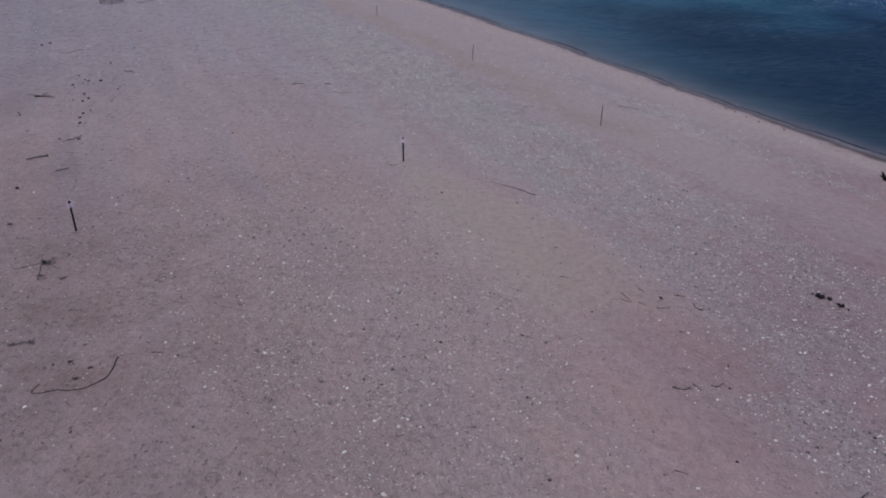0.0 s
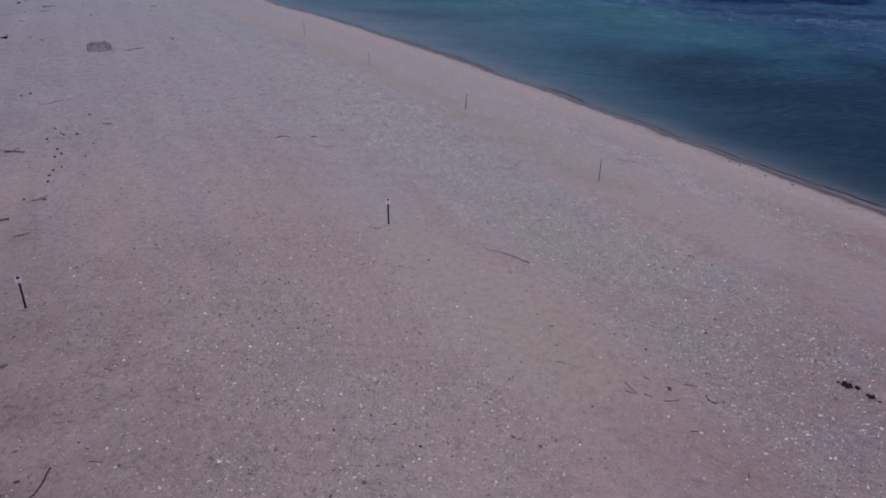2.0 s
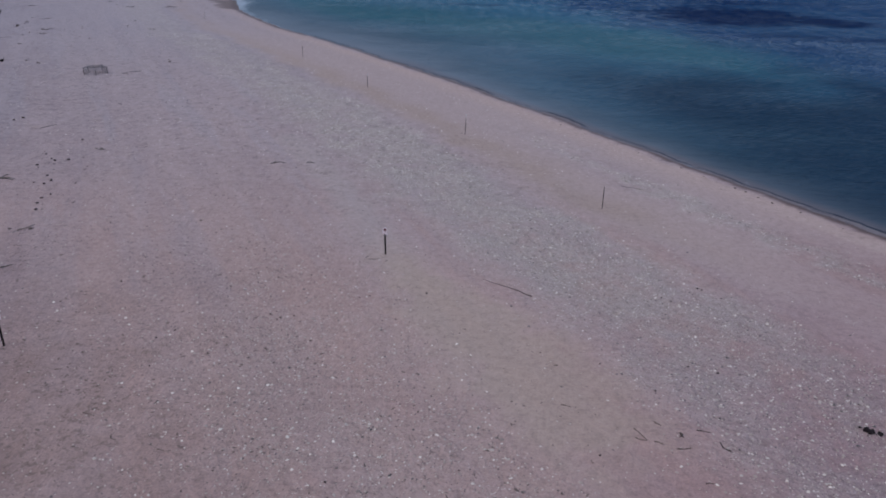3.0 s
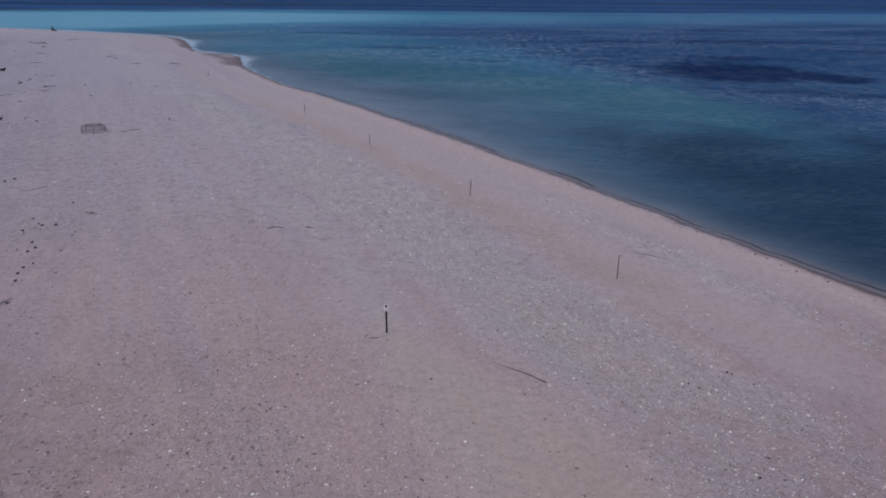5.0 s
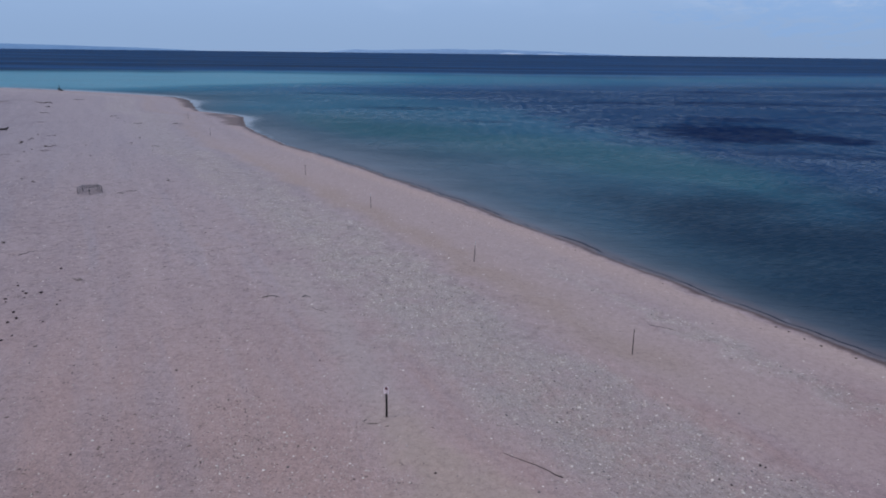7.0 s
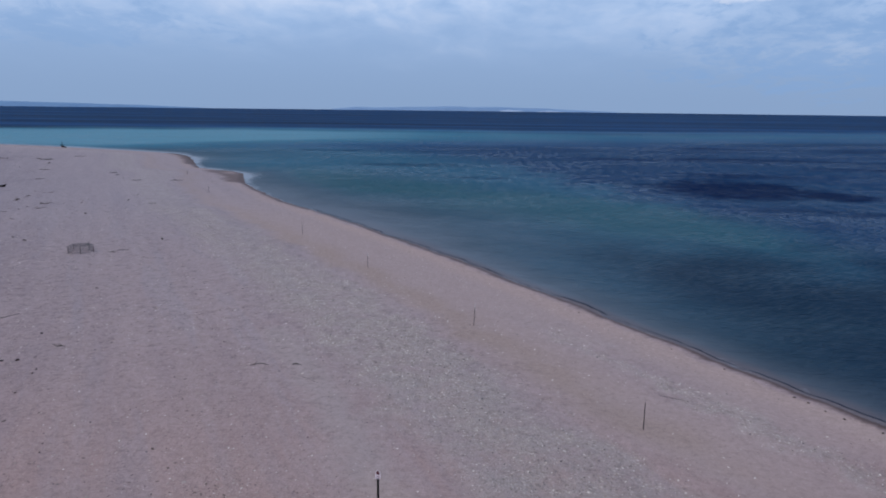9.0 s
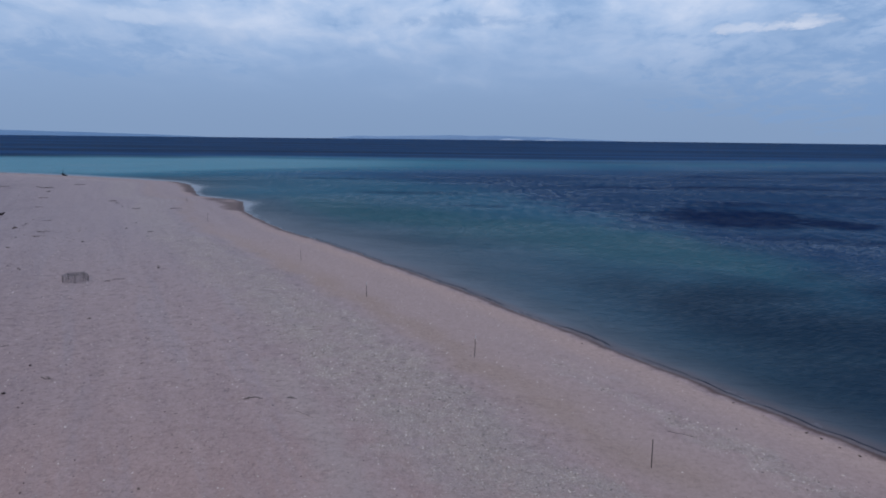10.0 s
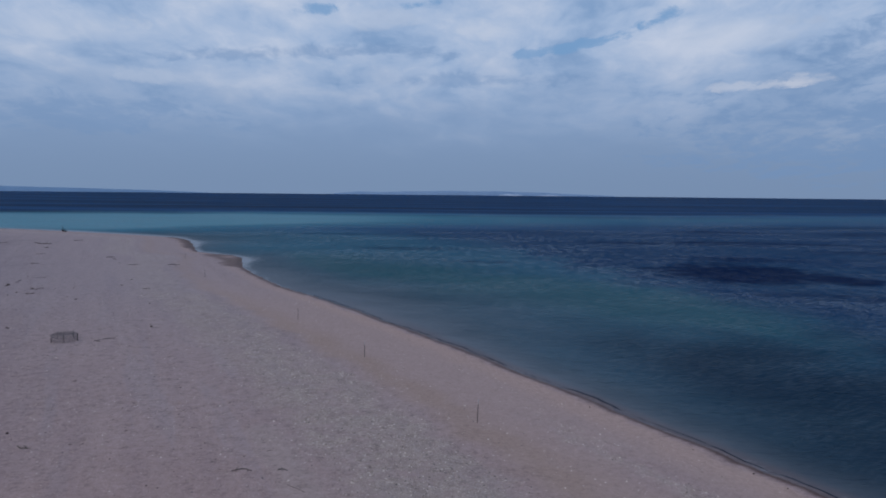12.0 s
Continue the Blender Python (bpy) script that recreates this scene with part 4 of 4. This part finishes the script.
def root_wad(x, y, turn, size, label, mat=DARK_DRIFT):
    """A stranded trunk with its roots in the air."""
    root = thing("stranded_trunk", x, y, label, "driftwood", turn)
    bm = bmesh.new()
    tube(bm, [(0, 0, 0.10 * size), (0.5 * size, 0.03, 0.16 * size), (1.2 * size, 0.1, 0.10 * size), (1.9 * size, 0.05, 0.05 * size)], [0.17 * size, 0.15 * size, 0.12 * size, 0.05 * size], 9, 0.14)
    part("trunk", bm, mat, root)
    for k in range(6):
        a = radians(80 + 40 * k + random.uniform(-12, 12))
        up = random.uniform(0.15, 0.8)
        bm = bmesh.new()
        tube(bm, [(0.02, 0, 0.12 * size), (0.22 * size * math.cos(a), 0.22 * size * math.sin(a), (0.15 + 0.4 * up) * size), (0.36 * size * math.cos(a), 0.40 * size * math.sin(a), (0.08 + 0.75 * up) * size)],
             [0.10 * size, 0.06 * size, 0.02 * size], 6, 0.15)
        part("root", bm, mat, root)
    return root


prong = root_wad(-158.9, 276.2, -38, 2.0, "dark stranded tree trunk with one upright root near the water")
bm = bmesh.new()
tube(bm, [(0, 0, 0.1), (-0.15, 0.05, 0.9), (0.05, 0.0, 1.7), (-0.12, 0.02, 2.4)], [0.17, 0.13, 0.09, 0.03], 8, 0.14)
part("root", bm, DARK_DRIFT, prong)
root_wad(-89.3, 137.7, 178, 1.15, "black stranded trunk with a thick root end")
root_wad(-56.9, 86.2, 160, 0.75, "small black stump lying on open sand")
root_wad(24.12, 33.07, 20, 0.80, "small black driftwood stump near the waterline")


def weed_heap(x, y, size, count, label, mat=WRACK, lumps=2, name="seaweed_clump", group="seaweed clumps", flat=0.45):
    heap = thing(name, x, y, label, "seaweed", 0, group)
    if lumps:
        bm = bmesh.new()
        for k in range(lumps):
            lump(bm, (random.uniform(-0.4, 0.4) * size, random.uniform(-0.3, 0.3) * size, 0.12 * size * flat), size * random.uniform(0.22, 0.40), flat, 0.7)
        part("mat", bm, mat, heap)
    bm = bmesh.new()
    for k in range(count):
        a, f = random.uniform(0, 6.28), random.uniform(0.5, 1.25) * size
        p = Vector((random.uniform(-0.25, 0.25) * size, random.uniform(-0.25, 0.25) * size, 0.03))
        bend = random.uniform(-0.9, 0.9)
        q = p + Vector((math.cos(a) * f * 0.5, math.sin(a) * f * 0.5, random.uniform(0.0, 0.16) * size))
        e = q + Vector((math.cos(a + bend) * f * 0.5, math.sin(a + bend) * f * 0.5, 0))
        e.z = 0.012
        tube(bm, [p, q, e], [0.013, 0.011, 0.006], 5, 0.1)
    part("strands", bm, mat, heap)
    return heap


# the black clumps by the shell belt, the dry bush by the sign, and smaller wrack
for x, y, size in ((14.40, 19.20, 0.30), (14.74, 19.10, 0.20), (14.98, 18.62, 0.22), (15.16, 18.36, 0.10), (14.20, 19.42, 0.08)):
    weed_heap(x, y, size, 3, "black dried seaweed clump lying on shells", DARK_DRIFT, 6, group="black seaweed clumps", flat=0.95)
bush = weed_heap(-17.43, 19.85, 0.50, 12, "dead dry bush with a black heart and thin stems", STEM, 0, "dry_bush", "dry bushes")
bm = bmesh.new()
for k in range(14):
    a, up = random.uniform(0, 6.28), random.uniform(0.2, 1.0)
    far = random.uniform(0.06, 0.20)
    tube(bm, [(0, 0, 0.0), (0.4 * far * math.cos(a), 0.4 * far * math.sin(a), 0.16 * up), (far * math.cos(a + 0.3), far * math.sin(a + 0.3), 0.30 * up)], [0.024, 0.014, 0.004], 5, 0.2)
lump(bm, (0, 0, 0.04), 0.08, 0.8, 0.9)
part("heart", bm, DARK_DRIFT, bush, "black woody heart")
stick("weed_loop", [(-17.5, 19.7), (-17.3, 19.25), (-17.11, 18.65), (-16.9, 18.62), (-16.75, 18.80)], 0.020, 0.012, "thin looped dry stem trailing over sand", "dry stem", TWIG)
stick("weed_loop", [(-18.47, 19.36), (-18.3, 19.33), (-18.05, 19.55), (-17.6, 19.85)], 0.020, 0.012, "thin looped dry stem trailing over sand", "dry stem", TWIG)
stick("weed_loop", [(-17.4, 19.85), (-17.05, 19.75), (-16.82, 19.61), (-16.59, 19.51)], 0.022, 0.012, "thin looped dry stem trailing over sand", "dry stem", TWIG)
weed_heap(-17.02, 18.85, 0.24, 9, "loose curl of brown dried seaweed on sand", STEM, 0)
weed_heap(-16.10, 18.72, 0.20, 9, "loose curl of brown dried seaweed on sand", STEM, 1)
for x, y, size in ((-15.5, 14.35, 0.26), (-15.1, 14.55, 0.22), (-30.45, 42.95, 0.30), (-21.0, 23.3, 0.18), (7.14, 13.20, 0.10), (7.60, 13.15, 0.09), (8.0, 18.64, 0.14), (-75.8, 120.8, 0.8), (-76.9, 125.5, 0.5), (-114.3, 193.0, 0.9), (-80.3, 164.0, 0.6), (-59.3, 129.3, 0.5), (-57.3, 121.9, 0.5), (-63.1, 100.3, 0.4)):
    weed_heap(x, y, size, 8, "brown dried seaweed clump on sand", STEM if y < 16 else WRACK, 1)

for x, y, size in ((-13.1, 13.5, 0.11), (-12.3, 13.2, 0.09), (-12.5, 12.6, 0.10), (-13.6, 13.3, 0.07), (-24.4, 34.4, 0.16), (-23.3, 34.5, 0.20), (-32.2, 64.6, 0.22), (-23.0, 63.5, 0.14), (-19.7, 65.6, 0.14), (-76.2, 124.0, 0.5), (-75.1, 119.4, 0.6)):
    weed_heap(x, y, size, 6, "tangled scrap of dark dried weed on sand", WRACK, 2, "weed_tangle", "scraps of dried weed")

# the oval scrap half buried in the hollow beside the sign
bm = bmesh.new()
arc = [(0.42 * math.cos(a), 0.22 * math.sin(a), 0.03 + 0.02 * math.sin(3 * a)) for a in (radians(d) for d in range(130, 430, 30))]
tube(bm, arc, [0.012, 0.022, 0.024, 0.026, 0.028, 0.024, 0.020, 0.016, 0.012, 0.008], 7, 0.2)
scrap = part("driftwood_curl", bm, STEM)
scrap.matrix_basis = pose(-3.98, 31.98, ground_z(-3.98, 31.98) - 0.02, 0, 0, 8)
tagged(scrap, "curled brown driftwood half buried beside the sign", "driftwood")

# curled scraps and twigs over the near sand: ends in plan
TWIGS = [
    ((-12.38, 18.86), (-12.15, 18.80), (-11.92, 18.72)), ((-10.86, 17.72), (-10.80, 17.55), (-10.60, 17.49)), ((-9.08, 17.12), (-9.0, 17.12), (-8.85, 17.08)),
    ((-14.71, 21.27), (-14.55, 21.31), (-14.41, 21.31)), ((-13.12, 13.56), (-13.02, 13.45), (-12.88, 13.34)), ((4.16, 20.14), (4.30, 20.12), (4.50, 20.03)),
    ((6.38, 18.38), (6.5, 18.30), (6.74, 18.26)), ((6.97, 18.22), (7.1, 18.22), (7.24, 18.14)), ((7.62, 17.93), (7.9, 17.96), (8.16, 18.03)),
    ((9.16, 18.36), (9.17, 18.1), (9.42, 17.96)), ((8.1, 16.39), (8.22, 16.43), (8.36, 16.41)),
    ((7.18, 13.18), (7.39, 13.08), (7.62, 13.17)), ((7.77, 13.40), (7.88, 13.26), (8.0, 13.10)), ((8.36, 13.35), (8.58, 13.29), (8.80, 13.48)),
    ((9.27, 14.40), (9.29, 14.5), (9.33, 14.62)), ((6.44, 18.86), (6.58, 18.60), (6.75, 18.28)), ((7.2, 19.25), (7.28, 19.16), (7.4, 19.05)),
    ((8.55, 18.92), (8.76, 18.90), (8.98, 18.85)), ((9.17, 18.14), (9.28, 18.0), (9.42, 17.90)), ((6.24, 9.57), (6.40, 9.54), (6.58, 9.47)),
    ((11.05, 8.80), (11.24, 8.96), (11.42, 9.08)), ((-10.55, 14.08), (-10.34, 14.10), (-10.12, 14.10)), ((-12.6, 12.6), (-12.48, 12.68), (-12.3, 12.70)),
    ((-9.76, 45.74), (-9.1, 45.3), (-8.5, 44.76)), ((-12.2, 50.4), (-12.0, 50.6), (-11.7, 50.7)), ((11.19, 45.4), (11.9, 45.15), (12.61, 44.69))]
for a, b, c in TWIGS:
    stick("twig", [a, b, c], 0.024 if a[1] < 30 else 0.015, 0.012, "small curled brown twig on sand", "twig", DARK_DRIFT if a[0] > 7 else TWIG, 0, "twigs on the sand")


# ---- dark clods, stones and shells ----
def clod_meshes(count, size, mat, name):
    out = []
    for k in range(count):
        bm = bmesh.new()
        lump(bm, (0, 0, 0.25 * size), size, 0.6, 0.6)
        me = bpy.data.meshes.new(name)
        bm.to_mesh(me)
        bm.free()
        me.materials.append(mat)
        me.polygons.foreach_set("use_smooth", [True] * len(me.polygons))
        out.append(me)
    return out


def scatter_things(name, places, meshes, label, category, group, sizes):
    for x, y in places:
        ob = new(name, random.choice(meshes))
        ob.matrix_basis = pose(x, y, ground_z(x, y), random.uniform(-8, 8), random.uniform(-8, 8), random.uniform(0, 360)) @ Matrix.Scale(random.uniform(*sizes), 4)
        tagged(ob, label, category, group)


CLODS = [(-29.22, 47.29), (-28.38, 46.1), (-29.01, 45.23), (-27.48, 42.05), (-27.35, 43.43), (-26.62, 42.56), (-26.68, 41.84), (-25.28, 40.07), (-25.47, 39.4),
         (-25.21, 38.46), (-24.66, 37.36), (-25.79, 45.7), (-25.66, 45.1), (-24.78, 42.17), (-27.93, 47.18), (-29.71, 39.15), (-29.39, 38.77), (-22.93, 27.29),
         (-29.36, 45.74), (-28.8, 47.0), (-30.21, 48.35), (-29.47, 52.22)]
scatter_things("dried_weed_clod", CLODS, clod_meshes(5, 0.115, STONE, "dried_weed_clod"), "small dark clod of dried weed on sand", "seaweed", "dark clods on the upper beach", (0.5, 1.0))
FAR_CLODS = [(-54.4, 87.1), (-52.2, 85.7), (-36.5, 87.5), (-75.9, 157.5), (-50.0, 113.6), (-68.3, 109.7), (-68.9, 112.6), (-114.0, 180.5), (-147.6, 226.3), (-37.4, 89.4), (-38.2, 59.0), (-38.5, 58.1), (-51.7, 85.2), (-79.7, 132.0), (-94.8, 176.9), (-63.1, 117.9), (-65.5, 116.8), (-56.2, 106.4), (-44.3, 103.8), (-73.9, 163.6), (-99.6, 155.3)]
scatter_things("dried_weed_clod", FAR_CLODS, clod_meshes(4, 0.13, WRACK, "dried_weed_clod"), "dark clod of dried weed on the far sand", "seaweed", "dark clods on the far beach", (0.6, 1.2))

rng = np.random.default_rng(7)


def pick(count, x0, x1, y0, y1, power=1.0, floor=0.0, thick=None):
    """Plan places, thicker where shells lie."""
    xs, ys = rng.uniform(x0, x1, count * 14), rng.uniform(y0, y1, count * 14)
    s = inland(xs, ys)
    keep = (rng.uniform(0, 1, xs.shape) < np.clip((thick or shell_cover)(xs, ys, s), floor, 1) ** power) & (s > 2)
    return xs[keep][:count], ys[keep][:count]


# single dark pebbles that stand out on the near sand
PEBBLES = [(-19.78, 36.53), (-19.4, 35.66), (-17.55, 40.52), (-18.71, 38.77), (-17.96, 37.34), (-20.26, 35.13), (-17.15, 45.15), (-17.84, 50.29), (-18.22, 54.28), (-4.96, 39.73), (-5.49, 38.54), (-7.62, 38.08), (-18.75, 38.76), (-25.03, 42.3), (0.71, 40.66), (4.42, 37.83), (4.38, 36.54),
           (2.02, 41.89), (2.6, 41.15), (1.29, 37.02), (4.04, 32.42), (11.79, 29.83), (11.95, 29.7), (9.35, 22.79), (10.38, 22.44), (12.55, 28.76), (3.71, 23.44), (-15.58, 28.7),
           (-11.57, 28.71), (-14.49, 29.82), (-7.71, 25.88), (-7.72, 22.59), (-9.4, 22.78), (-10.43, 22.62), (-11.31, 24.35), (-11.86, 23.75), (-11.26, 21.71), (-6.56, 21.72),
           (-1.08, 28.21), (2.42, 12.17), (2.29, 12.51), (-5.48, 13.09), (-0.61, 15.32)]
px, py = pick(40, -20, 24, 7, 30, 1.0, 0.15)
scatter_things("dark_pebble", PEBBLES + list(zip(px.tolist(), py.tolist())), clod_meshes(5, 0.042, STONE, "dark_pebble"), "small dark pebble lying on shelly sand", "pebble", "dark pebbles among the shells", (0.6, 1.4))

# bits of weed left along the waterline
BITS = [(16.8, 50.92), (19.31, 46.49), (19.79, 45.75), (20.74, 43.59), (20.2, 44.58), (17.9, 48.9), (14.4, 54.6), (21.9, 42.0), (23.3, 39.4), (9.2, 63.3)]
scatter_things("weed_scrap", BITS, clod_meshes(4, 0.060, WRACK, "weed_scrap"), "small dark weed scrap washed up at the waterline", "seaweed", "weed scraps along the waterline", (0.6, 1.3))


def valve(size, ribs=11):
    """One clam valve: a fan-shaped dome with a hinge, some thickness and a wavy lip."""
    bm = bmesh.new()
    rings = []
    for k, f in enumerate((0.30, 0.62, 0.86, 1.0)):
        ring = []
        for j in range(ribs):
            a = 2 * math.pi * j / ribs
            lip = 1 + 0.05 * math.sin(3 * a + k)
            ring.append(bm.verts.new((size * 0.5 * f * math.cos(a) * lip, size * 0.40 * (f * math.sin(a) * lip - 0.18 * (1 - f)), size * 0.26 * (1 - f ** 2.2) + 0.004)))
        rings.append(ring)
    top = bm.verts.new((0, -0.07 * size, size * 0.27))
    for j in range(ribs):
        q = (j + 1) % ribs
        bm.faces.new((top, rings[0][j], rings[0][q]))
        for r0, r1 in zip(rings[:-1], rings[1:]):
            bm.faces.new((r0[j], r1[j], r1[q], r0[q]))
    under = [bm.verts.new((v.co.x * 0.9, v.co.y * 0.9, v.co.z * 0.4 - 0.002)) for v in rings[-1]]
    for j in range(ribs):
        q = (j + 1) % ribs
        bm.faces.new((rings[-1][j], under[j], under[q], rings[-1][q]))
    me = bpy.data.meshes.new("clam_shell")
    bm.to_mesh(me)
    bm.free()
    me.materials.append(PALE_SHELL)
    me.polygons.foreach_set("use_smooth", [True] * len(me.polygons))
    return me


px, py = pick(290, -19, 24, 6.5, 36, 1.1, 0.04)
scatter_things("clam_shell", list(zip(px.tolist(), py.tolist())), [valve(0.10), valve(0.12), valve(0.085)], "bleached white clam shell lying on sand", "shell", "large clam shells on the near beach", (0.5, 1.05))


def shell_field(name, count, x0, x1, y0, y1, low, high, label, tall=0.36, floor=0.0, mat=SHELL, thick=None, slim=(0.55, 0.95), kind="shells"):
    """Very many small valves and chips as one mesh: seven-sided caps, each turned and tilted its own way."""
    x, y = pick(count, x0, x1, y0, y1, 1.0, floor, thick)
    n, k = len(x), 6
    z = height(x, y)
    size = np.exp(rng.normal(math.log(low), 0.52, n)).clip(low * 0.5, high) * 0.5
    yaw, tilt, lean = rng.uniform(0, 6.283, n), rng.normal(0, 0.22, n), rng.normal(0, 0.22, n)
    oval = rng.uniform(*slim, n)
    ang = np.arange(k) * 2 * math.pi / k
    jag = 1 + rng.uniform(-0.22, 0.12, (n, k))
    lx = np.concatenate([np.cos(ang) * jag, np.zeros((n, 1))], 1) * size[:, None]
    ly = np.concatenate([np.sin(ang) * jag, np.full((n, 1), -0.25)], 1) * (size * oval)[:, None]
    lz = np.concatenate([np.zeros((n, k)), np.full((n, 1), 2 * tall)], 1) * size[:, None]
    lz = lz + lx * np.sin(tilt)[:, None] + ly * np.sin(lean)[:, None]
    c, s = np.cos(yaw)[:, None], np.sin(yaw)[:, None]
    co = np.stack([x[:, None] + lx * c - ly * s, y[:, None] + lx * s + ly * c, z[:, None] + lz + 0.004], -1).reshape(-1, 3)
    first = (np.arange(n) * (k + 1))[:, None]
    j = np.arange(k)[None]
    tri = np.stack([first + j, first + (j + 1) % k, np.broadcast_to(first + k, (n, k))], -1).reshape(-1, 3)
    me = bpy.data.meshes.new(name)
    me.vertices.add(len(co))
    me.vertices.foreach_set("co", co.astype(np.float32).ravel())
    me.loops.add(tri.size)
    me.loops.foreach_set("vertex_index", tri.astype(np.int32).ravel())
    me.polygons.add(len(tri))
    me.polygons.foreach_set("loop_start", (np.arange(len(tri)) * 3).astype(np.int32))
    me.materials.append(mat)
    me.update(calc_edges=True)
    me.validate()
    return tagged(new(name, me), label, kind, kind="stuff")


shell_field("shell_litter", 34000, -24, 27, 6, 46, 0.046, 0.16, "bleached shells and chips strewn over the near sand", floor=0.02)
shell_field("shell_litter_far", 30000, -55, 22, 46, 115, 0.060, 0.15, "bleached shells strewn over the farther sand", floor=0.07)


def scrap_cover(x, y, s):
    """Where crumbs of dried weed lie: patches on the upper beach, fewer on the clean strips."""
    patch = np.clip(0.45 + 0.8 * ripple(x, y, 6.0, 1.5) + 0.5 * ripple(x, y, 15.0, 0.6), 0.04, 1.0)
    return patch * step(s, 24, 34) * (1 - 0.6 * step(x, -10, 6))


CRUMB = make_plain("weed_crumbs", (0.085, 0.060, 0.054), (0.215, 0.150, 0.132), 5.0, 0.95, 0.3, 0.005, island=0.7)
shell_field("weed_litter", 3800, -26, 6, 8, 34, 0.085, 0.24, "crumbs of dried brown weed strewn over upper sand", 0.12, 0.0, CRUMB, scrap_cover, (0.22, 0.5), "dried weed")
shell_field("weed_litter_far", 4200, -75, -4, 34, 130, 0.10, 0.30, "sparse crumbs of dried weed on the farther sand", 0.15, 0.0, CRUMB, scrap_cover, (0.25, 0.5), "dried weed")
